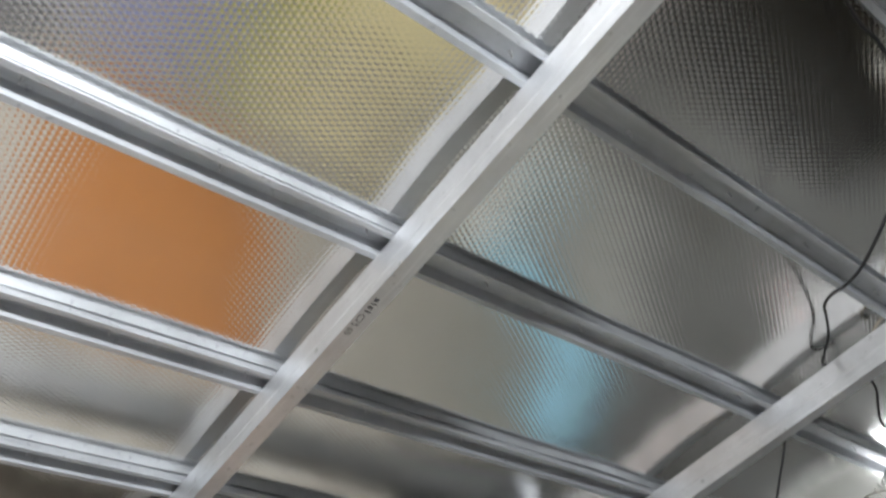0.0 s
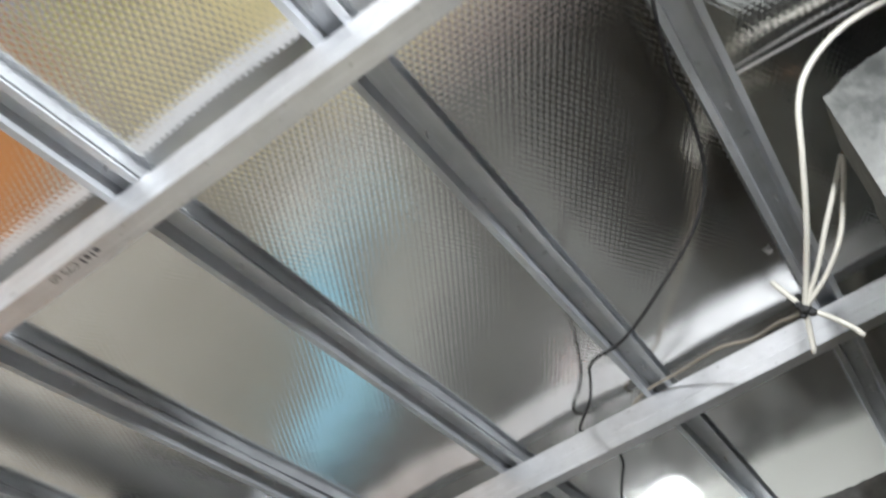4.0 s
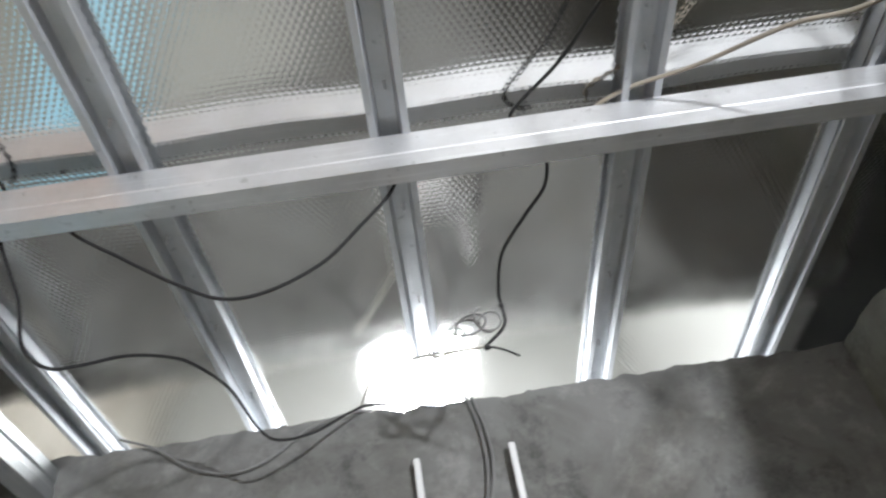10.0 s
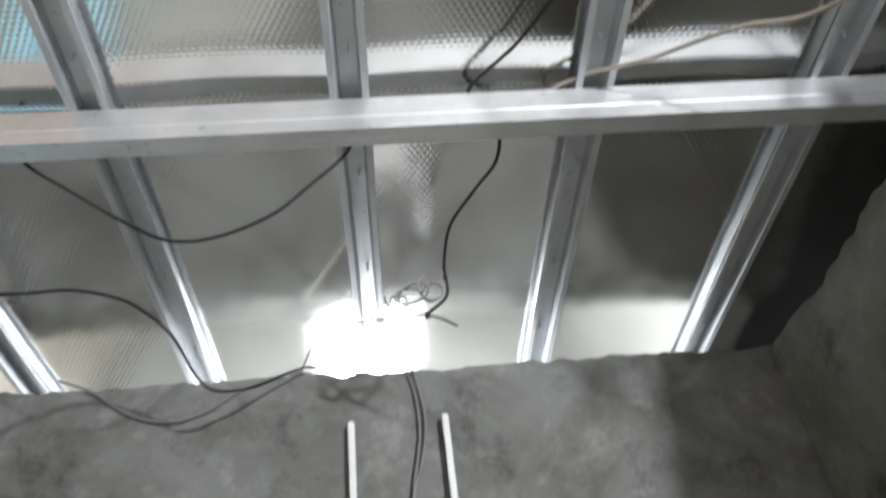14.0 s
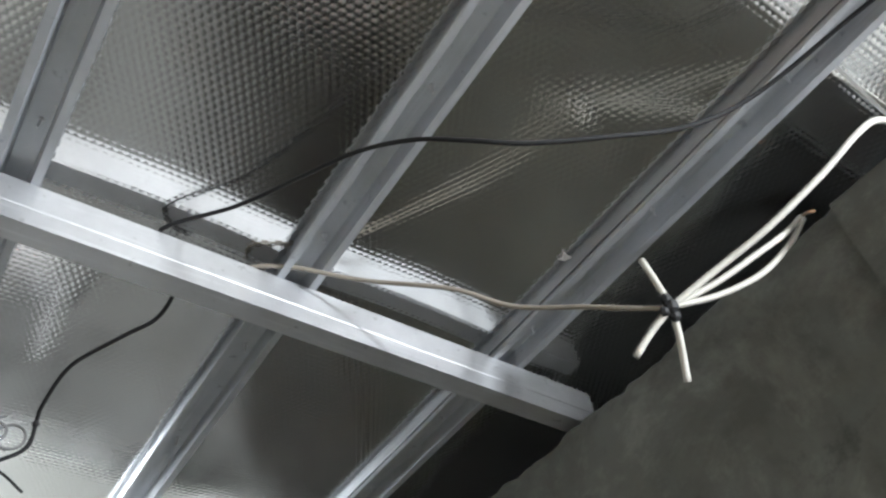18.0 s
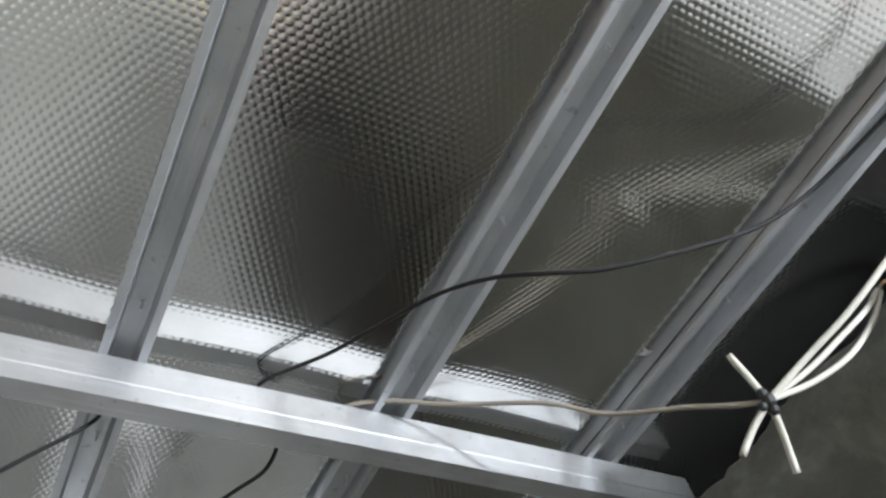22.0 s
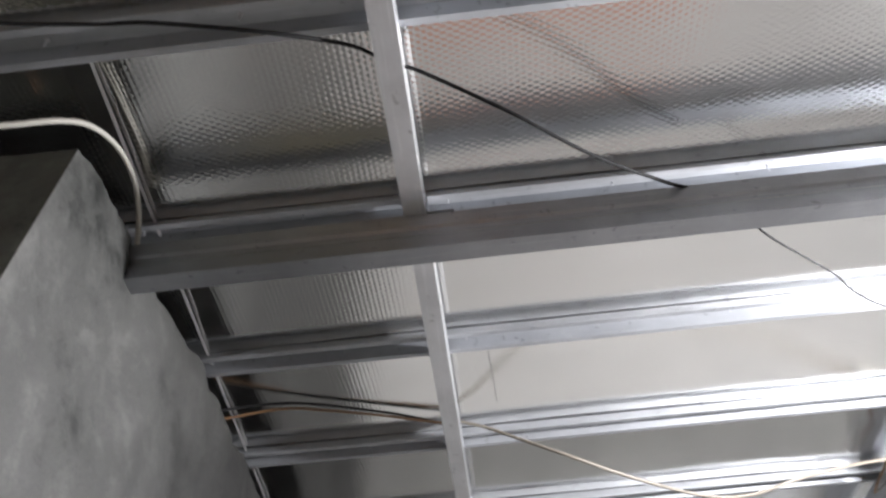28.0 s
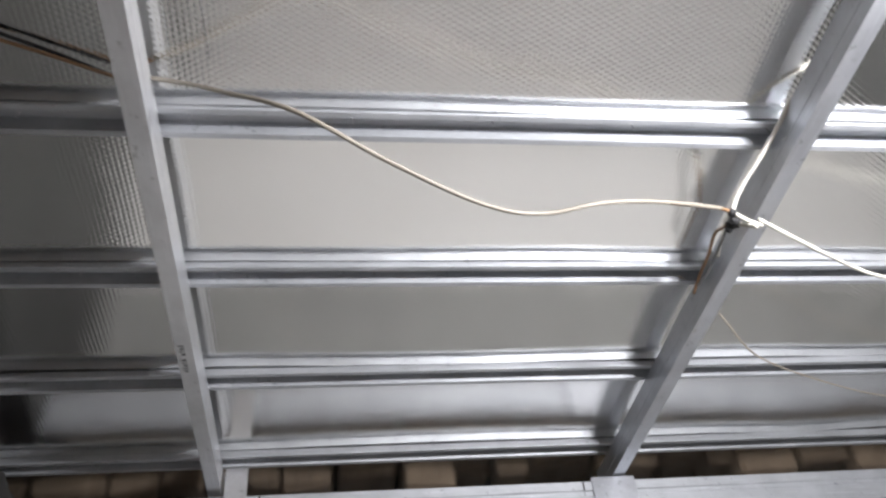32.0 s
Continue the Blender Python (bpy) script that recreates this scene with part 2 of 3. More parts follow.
def part(name, bm, mat, parent=None, label=""):
    me = bpy.data.meshes.new(name)
    bm.to_mesh(me)
    bm.free()
    me.materials.append(mat)
    ob = new(name, me)
    ob.parent = parent
    return tagged(ob, label)


def thin(line, th):
    """The outline of a folded sheet: a polyline with thickness."""
    pts = [Vector(p) for p in line]
    left, right = [], []
    for i, p in enumerate(pts):
        a = (p - pts[i - 1]).normalized() if i else None
        b = (pts[i + 1] - p).normalized() if i < len(pts) - 1 else None
        d = ((a or b) + (b or a)).normalized()
        nrm = Vector((-d.y, d.x))
        s = th / 2 / max(0.35, nrm.dot(Vector((-(b or a).y, (b or a).x))))
        left.append(p + nrm * s)
        right.append(p - nrm * s)
    return [tuple(v) for v in left + right[::-1]], len(pts)


def folded(name, line, th, axis, lo, hi, mat, steps=1, jitter=0.0):
    """A folded steel section along x or y from lo to hi."""
    loop, n = thin(line, th)
    verts, faces = [], []
    k = len(loop)
    for i in range(steps + 1):
        u = lo + (hi - lo) * i / steps
        dz = jitter * noise.noise((u * 1.3, line[0][0] * 7, 3.1))
        for a, z in loop:
            verts.append((u, a, z + dz) if axis == "x" else (a, u, z + dz))
    for i in range(steps):
        for j in range(k):
            a, b = i * k + j, i * k + (j + 1) % k
            faces.append((a, b, b + k, a + k))
    for end in (0, steps * k):
        for j in range(n - 1):
            q = (end + j, end + j + 1, end + k - 2 - j, end + k - 1 - j)
            faces.append(q if end else q[::-1])
    me = mesh_of(name, verts, faces, mat)
    bm = bmesh.new()
    bm.from_mesh(me)
    bmesh.ops.recalc_face_normals(bm, faces=bm.faces)
    bm.to_mesh(me)
    bm.free()
    return me


def box(bm, lo, hi, bevel=0.0):
    r = bmesh.ops.create_cube(bm, size=1)
    c = [(a + b) / 2 for a, b in zip(lo, hi)]
    s = [b - a for a, b in zip(lo, hi)]
    bmesh.ops.transform(bm, matrix=Matrix.Translation(c) @ Matrix.Diagonal((*s, 1)), verts=r["verts"])
    if bevel:
        es = list({e for v in r["verts"] for e in v.link_edges})
        bmesh.ops.bevel(bm, geom=es, offset=bevel, segments=2, affect="EDGES")


# ---- setting ----
def slab(name, lo, hi, mat, label, category):
    bm = bmesh.new()
    box(bm, lo, hi)
    return tagged(part(name, bm, mat), label, category, kind="structure")


def rough_wall(name, a, b, thick, top, mat, seed, label, relief=0.005, lean=0.0, cap=None, crest=((0, 0),)):
    """A rendered wall from a to b whose broken top edge wanders; thickness is to the left of the way."""
    a, b = Vector(a), Vector(b)
    run = b - a
    side = Vector((-run.y, run.x)).normalized()
    n, m = max(8, int(run.length / 0.012)), 16
    verts, faces = [], []
    for layer in range(2):
        for i in range(n + 1):
            u = run.length * i / n
            t = ROOF + top + min(0.02, 2.4 * relief) * noise.fractal((u * 5, seed, 0), 1.0, 2.2, 5) + 0.008 * noise.noise((u * 26, seed, 4)) + 0.004 * noise.noise((u * 70, seed, 9))
            t += np.interp(u, [c[0] for c in crest], [c[1] for c in crest])
            for j in range(m + 1):
                z = t * (1 - (1 - j / m) ** 1.9)
                fade = min(1.0, u / 0.15, (run.length - u) / 0.15)
                w = relief * fade * noise.fractal((u * 5, z * 5, seed + layer), 1.0, 2.0, 5)
                if j >= m - 1:
                    w += fade * (0.006 * (j - m + 2) + 0.006 * noise.noise((u * 40, j, seed)))
                p = a + run * (i / n) - run.normalized() * lean * min(0.5, t - z) * (1 - i / n) + side * (w if layer == 0 else thick - w)
                verts.append((p.x, p.y, z))
    k = m + 1
    off = (n + 1) * k
    for i in range(n):
        for j in range(m):
            q = i * k + j
            faces.append((q, q + k, q + k + 1, q + 1))
            faces.append((off + q, off + q + 1, off + q + k + 1, off + q + k))
        q = i * k + m
        faces.append((q, q + k, off + q + k, off + q))
    for i in (0, n):
        for j in range(m):
            q = i * k + j
            faces.append((q, q + 1, off + q + 1, off + q))
    me = mesh_of(name, verts, faces, mat, True)
    bm = bmesh.new()
    bm.from_mesh(me)
    bmesh.ops.recalc_face_normals(bm, faces=bm.faces)
    if cap:
        me.materials.append(cap)
        for f in bm.faces:
            if f.normal.dot(Vector((run.x, run.y, 0)).normalized()) < -0.8:
                f.material_index = 1
    for e in bm.edges:
        e.smooth = len(e.link_faces) < 2 or e.calc_face_angle(0) < 0.8
    bm.to_mesh(me)
    bm.free()
    return tagged(new(name, me), label, "wall", kind="structure")


slab("floor", (-0.5, -2.9, -0.1), (3.9, 3.6, 0.0), FLOOR_MAT, "bare grey cement floor", "floor")
rough_wall("wall_north", (-0.32, 1.612), (1.62, 1.612), 0.11, -0.068, CEMENT, 1.7, "grey cement-rendered wall with a broken top edge")
rough_wall("wall_east", (1.5, 1.612), (1.5, 0.470), 0.10, -0.080, DARK_CEMENT, 5.2, "dark cement-rendered wall with a rough top")
rough_wall("wall_side", (1.490, 0.415), (3.72, 0.458), 0.10, -0.066, GRADED_CEMENT, 8.4, "grey cement-rendered wall with a broken top edge", 0.011, 0.13, DARK_CEMENT, ((0, -0.020), (0.13, 0.022), (0.20, 0.030), (0.22, 0.010), (0.45, 0.0)))
rough_wall("wall_west", (-0.32, -2.75), (-0.32, 2.9), 0.02, -0.128, BEIGE_WALL, 3.3, "stained beige plastered wall, its plaster broken off at the top", 0.012)
rough_wall("wall_west_core", (-0.338, -2.75), (-0.338, 2.9), 0.5, 0.03, BROWN_RUBBLE, 6.1, "bare brown masonry above the broken plaster", 0.022)
# partition added to keep the wall bulb's light out of the side room
slab("wall_partition", (1.47, 1.70, 0), (1.55, 2.9, ROOF - 0.03), GREY_PLASTER, "pale partition added behind the router wall to hold back the bulb's light", "wall")
slab("wall_end", (3.74, -2.9, 0), (3.88, 3.6, ROOF - 0.20), WHITEWASH, "pale plastered end wall", "wall")
slab("wall_far", (-0.3, 2.9, 0), (3.72, 3.05, ROOF + 0.03), GREY_PLASTER, "pale plastered far wall", "wall")


# unseen wall added to close the room, kept dark for less bounce light
slab("wall_south", (-0.44, -2.9, 0), (3.88, -2.75, ROOF + 0.03), SIDE_CEMENT, "unseen grey rendered wall closing the room", "wall")
# darker band over the top 0.56 m of the pale end wall
slab("wall_end_top", (3.73, -2.75, ROOF - 0.76), (3.74, 3.4, ROOF - 0.2), BAND_GREY, "darker grey band at the top of the end wall", "wall")

# foil under the roof sheets
FZ = ROOF + 0.0265


def foil_sheet():
    x0, x1, y0, y1, d = -0.9, 4.4, -2.95, 3.6, 0.05
    nx, ny = int((x1 - x0) / d), int((y1 - y0) / d)
    verts, faces = [], []
    for i in range(nx + 1):
        for j in range(ny + 1):
            x, y = x0 + i * d, y0 + j * d
            sag = 0.004 * math.sin(math.pi * (x / PITCH)) ** 2
            verts.append((x, y, FZ + 0.003 * noise.noise((x * 3, y * 3, 7)) + sag))
    for i in range(nx):
        for j in range(ny):
            a = i * (ny + 1) + j
            faces.append((a, a + 1, a + ny + 2, a + ny + 1))
    me = mesh_of("ceiling", verts, faces, FOIL, True)
    return tagged(new("ceiling", me), "silver bubble-foil insulation stretched above the steel battens", "ceiling", kind="structure")


foil_sheet()

# ---- roof frame ----
HAT = [(-0.027, 0.004), (-0.027, 0.0), (-0.0185, 0.0), (-0.0135, 0.0235), (0.0135, 0.0235), (0.0185, 0.0), (0.027, 0.0), (0.027, 0.004)]


def ball(bm, p, r, seg=8):
    bmesh.ops.create_uvsphere(bm, u_segments=seg, v_segments=max(4, seg // 2), radius=r, matrix=Matrix.Translation(p))


def cyl(bm, p, q, r, seg=8, r2=None):
    p, q = Vector(p), Vector(q)
    d = q - p
    m = Matrix.Translation((p + q) / 2) @ d.to_track_quat("Z", "Y").to_matrix().to_4x4()
    bmesh.ops.create_cone(bm, cap_ends=True, segments=seg, radius1=r, radius2=r if r2 is None else r2, depth=d.length, matrix=m)


def screw_mesh():
    bm = bmesh.new()
    cyl(bm, (0, 0, 0.0), (0, 0, 0.014), 0.0012, 6, 0.0018)
    cyl(bm, (0, 0, 0.013), (0, 0, 0.0155), 0.0034, 8)
    me = bpy.data.meshes.new("screw")
    bm.to_mesh(me)
    bm.free()
    me.materials.append(STEEL_X)
    return me


SCREW = screw_mesh()
for i in range(0, 12):
    root = tagged(new("roof_batten"), "galvanised steel hat-section roof batten under the foil", "roof batten", "roof battens")
    root.location = (PURLIN_X[i], 0, ROOF)
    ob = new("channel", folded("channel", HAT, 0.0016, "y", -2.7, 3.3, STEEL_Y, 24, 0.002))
    ob.location = (0, 0, 0.0008)
    ob.parent = root
    for k in range(-8, 8):
        sc = new("screw", SCREW)
        sc.parent = root
        sc.location = (random.uniform(-0.004, 0.004), 0.24 * k + 0.20 + random.uniform(-0.01, 0.01), 0.0075)


def cee(flip=1):
    """A channel with a beaded web at y = 0 and its flanges to one side."""
    f = flip
    return [(f * 0.030, -0.054), (f * 0.030, -0.0625), (0, -0.0625), (0, -0.0395), (f * 0.0012, -0.038), (0, -0.0365), (0, 0.0), (f * 0.030, 0.0), (f * 0.030, -0.009)]


def rafter(y, slope, lo, hi, flip=1, stamps=(), mat=STEEL_X):
    root = tagged(new("rafter"), "galvanised steel channel rafter crossing below the battens", "rafter", "rafters")
    root.matrix_world = Matrix.Translation((0.875, y, ROOF)) @ Matrix.Rotation(math.atan(slope), 4, "Z")
    ob = new("channel", folded("channel", cee(flip), 0.0016, "x", lo - 0.875, hi - 0.875, mat, 24, 0.001))
    ob.location = (0, 0, -0.0008)
    ob.parent = root
    for i in range(0, 11):
        x = PURLIN_X[i] - 0.875
        if not lo - 0.875 < x < hi - 0.875:
            continue
        for dx in (-0.022, 0.022):
            bm = bmesh.new()
            cyl(bm, (x + dx, flip * 0.017, -0.020), (x + dx, flip * 0.017, -0.0016), 0.0020, 6)
            part("screw", bm, DARK_STEEL, root)
    for x0, x1, y0 in stamps:
        k = 0
        bm = bmesh.new()
        u = x0
        while u < x1:
            w = (0.004, 0.006, 0.003, 0.007)[k % 4]
            if k % 7 != 4:
                box(bm, (u - 0.875, y0, -0.0643), (u + w - 0.875, y0 + (0.011, 0.009, 0.011, 0.008)[k % 4], -0.0639))
            u += w + 0.004
            k += 1
        part("printed_mark", bm, INK, root, "dark printed maker's mark")
    return root


def stencil(words, size, place, parent):
    """Printed characters on the underside of a rafter, read towards -x."""
    c = bpy.data.curves.new("printed_code", "FONT")
    c.body, c.size, c.extrude = words, size, 0.0001
    tmp = bpy.data.objects.new("printed_code", c)
    scene.collection.objects.link(tmp)
    bpy.context.view_layer.update()
    me = bpy.data.meshes.new_from_object(tmp.evaluated_get(bpy.context.evaluated_depsgraph_get()))
    bpy.data.objects.remove(tmp)
    me.materials.clear()
    me.materials.append(INK)
    ob = new("printed_code", me)
    ob.parent = parent
    ob.matrix_basis = Matrix.Translation(place) @ Matrix.Rotation(math.pi, 4, "Y")
    return tagged(ob, "dark printed size code")


RA = rafter(0.0, 0.0017, -0.3, 3.60, 1, ((0.622, 0.654, 0.006), (2.912, 2.994, 0.014)))
stencil("C75 60", 0.0165, (0.616 - 0.875, 0.004, -0.0641), RA)
rafter(0.999, -0.0082, 0.0, 1.56)
RZ = rafter(-1.009, 0.0103, -0.3, 3.60, -1, (), STEEL_DIMMED)
for x, z, tilt in ((2.411, -0.036, 0.5), (2.440, -0.026, -0.4), (2.709, -0.012, 0.4), (2.757, -0.023, 0.3), (2.790, -0.016, -0.3)):
    bm = bmesh.new()
    cyl(bm, (0, -0.004, 0), (0.004 * tilt, 0.012, -0.010), 0.0018, 6, 0.0006)
    sc = part("screw_tip", bm, STEEL_X, RZ)
    sc.matrix_parent_inverse = RZ.matrix_world.inverted()
    sc.location = (x, -1.009 + 0.0103 * (x - 0.875) + 0.003, ROOF + z)


def girder(x, w, lo, hi, z0, z1, mat=STEEL_BOX):
    root = tagged(new("girder"), "boxed galvanised steel girder below the rafters", "girder", "girders")
    root.location = (x + w / 2, (lo + hi) / 2, ROOF + z0)
    h, l = z1 - z0, (hi - lo) / 2
    for s in (-1, 1):
        prof = [(s * 0.0007, 0.012), (s * 0.0007, 0.0), (s * w / 2, 0.0), (s * w / 2, h * 0.35), (s * (w / 2 - 0.003), h * 0.42), (s * (w / 2 - 0.003), h * 0.58), (s * w / 2, h * 0.65), (s * w / 2, h), (s * 0.0007, h), (s * 0.0007, h - 0.012)]
        ob = new("channel", folded("channel", prof, 0.0014, "y", -l, l, mat, 12, 0.0015))
        ob.parent = root
    return root


girder(-0.045, 0.040, -2.7, 1.70, -0.162, -0.098)
girder(1.690, 0.032, -2.7, 0.49, -0.130, -0.0655, STEEL_SHADED)

# cleat that ties the rafter to the girder at the corner
def corner_cleat():
    out = [(-0.014, 0.961, -0.022), (0.012, 0.973, -0.025), (0.038, 0.992, -0.028), (0.040, 0.995, -0.118), (0.024, 0.984, -0.150), (0.012, 0.974, -0.160), (-0.008, 0.964, -0.168)]
    bm = bmesh.new()
    front = [bm.verts.new((x, y, z)) for x, y, z in out]
    back = [bm.verts.new((x - 0.001, y + 0.002, z)) for x, y, z in out]
    for side in (front, back[::-1]):
        q = side if side is front else side[::-1]
        bm.faces.new((q[0], q[1], q[5], q[6]))
        bm.faces.new((q[1], q[2], q[3], q[4], q[5]))
    for i in range(7):
        j = (i + 1) % 7
        bm.faces.new((front[j], front[i], back[i], back[j]))
    bmesh.ops.recalc_face_normals(bm, faces=bm.faces)
    root = tagged(new("steel_cleat"), "bent galvanised steel cleat joining rafter and girder", "cleat")
    root.location = (0, 0, ROOF)
    part("plate", bm, STEEL_DIMMED, root)
    for p in ((0.004, 0.9705, -0.075),):
        bm = bmesh.new()
        cyl(bm, p, (p[0] + 0.001, p[1] - 0.004, p[2]), 0.0035, 6)
        part("screw", bm, DARK_STEEL, root)


corner_cleat()


def angle_bracket():
    """Small folded bracket that ties the long rafter to the girder."""
    root = tagged(new("angle_bracket"), "small galvanised angle bracket between rafter and girder", "bracket")
    root.location = (1.690, 0, ROOF)
    bm = bmesh.new()
    box(bm, (-0.004, -0.040, -0.0655), (0.028, -0.0012, -0.0635), 0.0006)
    # the bracket's shade is coloured in by the darker steel
    part("plate", bm, STEEL_SHADED, root)
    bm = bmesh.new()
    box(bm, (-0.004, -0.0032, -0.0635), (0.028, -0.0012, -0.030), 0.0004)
    part("tab", bm, STEEL_SHADED, root)


angle_bracket()

# ---- ring beam at the end wall ----
def ring_beam():
    root = tagged(new("ring_beam"), "galvanised steel edge beam on the end wall", "edge beam")
    root.location = (3.50, 0, ROOF)
    prof = [(0.040, -0.092), (0.040, -0.078), (0.0, -0.078), (0.0, -0.100), (0.003, -0.103), (0.003, -0.114), (0.0, -0.117), (0.0, -0.158), (0.040, -0.158), (0.040, -0.145)]
    for lo, hi in ((-2.7, -0.900), (-0.896, -0.09), (-0.086, 0.55)):
        ob = new("channel", folded("channel", prof, 0.0016, "y", lo, hi, STEEL_Y, 8))
        ob.parent = root
    for y0, y1, top, mat in ((-0.058, -0.004, -0.004, STEEL_X), (-1.036, -0.920, -0.068, STEEL_DIMMED)):
        bm = bmesh.new()
        box(bm, (-0.006, y0, -0.16), (-0.002, y1, top), 0.001)
        part("cleat", bm, mat, root)


ring_beam()


def rubble():
    """Broken bricks and mortar left on top of the end wall."""
    root = tagged(new("rubble_course"), "broken brown bricks and mortar on the end wall", "rubble")
    root.location = (3.8, 0, ROOF - 0.20)
    y = -2.6
    while y < 1.4:
        w, h = random.uniform(0.09, 0.20), random.uniform(0.15, 0.22)
        bm = bmesh.new()
        box(bm, (-0.05, y, 0.0), (0.07, y + w, h), 0.008)
        for v in bm.verts:
            v.co += Vector((noise.noise(v.co * 25), noise.noise(v.co * 25 + Vector((5, 0, 0))), noise.noise(v.co * 25 + Vector((0, 9, 0))))) * 0.012
        part("brick", bm, BRICK, root)
        y += w + random.uniform(0.006, 0.02)


rubble()

# thin pale line at foil height above the side wall
bm = bmesh.new()
box(bm, (0, -0.002, -0.0012), (2.1, 0.002, 0.0012))
pale_strip = tagged(part("pale_foil_line", bm, WHITE_PLASTIC), "thin pale line along the foil above the side wall", "foil edge")
pale_strip.matrix_world = Matrix.Translation((1.43, 0.405, ROOF + 0.0205)) @ Matrix.Rotation(math.atan(0.075), 4, "Z")


# ---- cables ----
def tube(name, pts, r, mat, label="", category="cable", parent=None, seg=7, z0=None):
    """A round cable along smoothed points, heights from the rafters' top."""
    z0 = ROOF if z0 is None else z0
    P = [Vector((x, y, z + z0)) for x, y, z in pts]
    P = [P[0] * 2 - P[1]] + P + [P[-1] * 2 - P[-2]]
    line = []
    for i in range(1, len(P) - 2):
        n = max(3, int((P[i + 1] - P[i]).length / 0.008))
        for k in range(n):
            t = k / n
            a, b, c, d = P[i - 1:i + 3]
            line.append(0.5 * (2 * b + (c - a) * t + (2 * a - 5 * b + 4 * c - d) * t * t + (3 * b - a - 3 * c + d) * t ** 3))
    line.append(P[-2])
    verts, faces = [], []
    up = Vector((0.3, 0.2, 1)).normalized()
    for i, p in enumerate(line):
        d = (line[min(i + 1, len(line) - 1)] - line[max(i - 1, 0)]).normalized()
        s = d.cross(up)
        s = s.normalized() if s.length > 1e-3 else Vector((1, 0, 0))
        w = s.cross(d)
        up = (w * 0.5 + up * 0.5).normalized()
        for j in range(seg):
            a = 2 * math.pi * j / seg
            verts.append(p + (s * math.cos(a) + w * math.sin(a)) * r)
    for i in range(len(line) - 1):
        for j in range(seg):
            a, b = i * seg + j, i * seg + (j + 1) % seg
            faces.append((a, b, b + seg, a + seg))
    faces += [tuple(range(seg))[::-1], tuple(range((len(line) - 1) * seg, len(line) * seg))]
    me = mesh_of(name, [tuple(v) for v in verts], faces, mat, True)
    ob = new(name, me)
    ob.parent = parent
    return tagged(ob, label, category) if parent is None else tagged(ob, label)


tube("cable", [(0.797, 1.312, -0.160), (0.833, 1.312, -0.125), (0.835, 1.313, -0.082), (0.833, 1.290, -0.072), (0.842, 1.210, -0.062), (0.879, 1.130, -0.060), (0.907, 1.080, -0.054), (0.912, 1.045, -0.020), (0.895, 1.030, 0.006), (0.868, 0.998, 0.006),
               (0.930, 0.916, 0.0), (0.971, 0.825, -0.020), (0.998, 0.747, -0.050), (1.030, 0.688, -0.080), (1.066, 0.645, -0.110), (1.110, 0.614, -0.122), (1.180, 0.570, -0.115), (1.266, 0.522, -0.090), (1.323, 0.463, -0.060),
               (1.348, 0.348, -0.050), (1.349, 0.273, -0.062), (1.375, 0.140, -0.070), (1.425, 0.064, -0.030), (1.470, 0.030, 0.002), (1.485, 0.008, 0.003), (1.465, -0.020, -0.045), (1.510, -0.129, -0.092), (1.592, -0.232, -0.092), (1.675, -0.345, -0.072), (1.698, -0.385, -0.063), (1.714, -0.41, -0.063)],
     0.0027, BLACK_CABLE, "long black cable slung over the rafters and battens")
tube("cable", [(0.150, 1.038, 0.003), (0.150, 1.055, -0.045), (0.195, 1.058, -0.148), (0.217, 1.060, -0.226), (0.243, 1.080, -0.249), (0.266, 1.120, -0.223), (0.296, 1.170, -0.182), (0.325, 1.230, -0.149), (0.348, 1.290, -0.128), (0.386, 1.360, -0.138), (0.413, 1.430, -0.172), (0.440, 1.465, -0.183), (0.491, 1.520, -0.148), (0.554, 1.570, -0.089), (0.595, 1.600, -0.066), (0.726, 1.66, -0.060)],
     0.0026, BLACK_CABLE, "black cable drooping from the rafter to the wall top")
tube("cable", [(0.225, 1.030, 0.004), (0.243, 1.050, -0.043), (0.322, 1.060, -0.102), (0.401, 1.065, -0.158), (0.457, 1.070, -0.187), (0.517, 1.070, -0.186), (0.589, 1.065, -0.156), (0.640, 1.060, -0.108), (0.694, 1.055, -0.045), (0.697, 1.050, 0.012)],
     0.0026, BLACK_CABLE, "black cable hanging in a loop behind the rafter")
tube("cable", [(-0.03, 0.82, -0.080), (-0.017, 0.813, -0.078), (0.009, 0.794, -0.070), (0.053, 0.792, -0.060), (0.088, 0.801, -0.060), (0.104, 0.828, -0.060), (0.091, 0.864, -0.060), (0.049, 0.902, -0.050), (0.0, 0.941, -0.030), (0.0, 0.975, -0.01), (0.04, 1.00, 0.003)],
     0.0026, BLACK_CABLE, "coiled black cable at the corner of the steel frame")
tube("cable", [(-0.03, 0.85, -0.080), (-0.020, 0.846, -0.078), (0.016, 0.831, -0.070), (0.054, 0.824, -0.060), (0.089, 0.838, -0.050), (0.117, 0.862, -0.040), (0.145, 0.927, -0.020), (0.168, 0.99, 0.004), (0.16, 1.03, 0.004)],
     0.0026, BLACK_CABLE, "black cable bent over the corner of the frame")
tube("cable", [(-0.048, 0.855, -0.160), (-0.036, 0.858, -0.170), (-0.041, 0.889, -0.180), (-0.030, 0.935, -0.190), (-0.014, 0.964, -0.190), (0.026, 0.987, -0.185), (0.060, 1.004, -0.170), (0.064, 1.014, -0.150), (0.03, 1.02, -0.13), (0.0, 1.03, -0.12)],
     0.0026, BLACK_CABLE, "black cable looped below the girder")
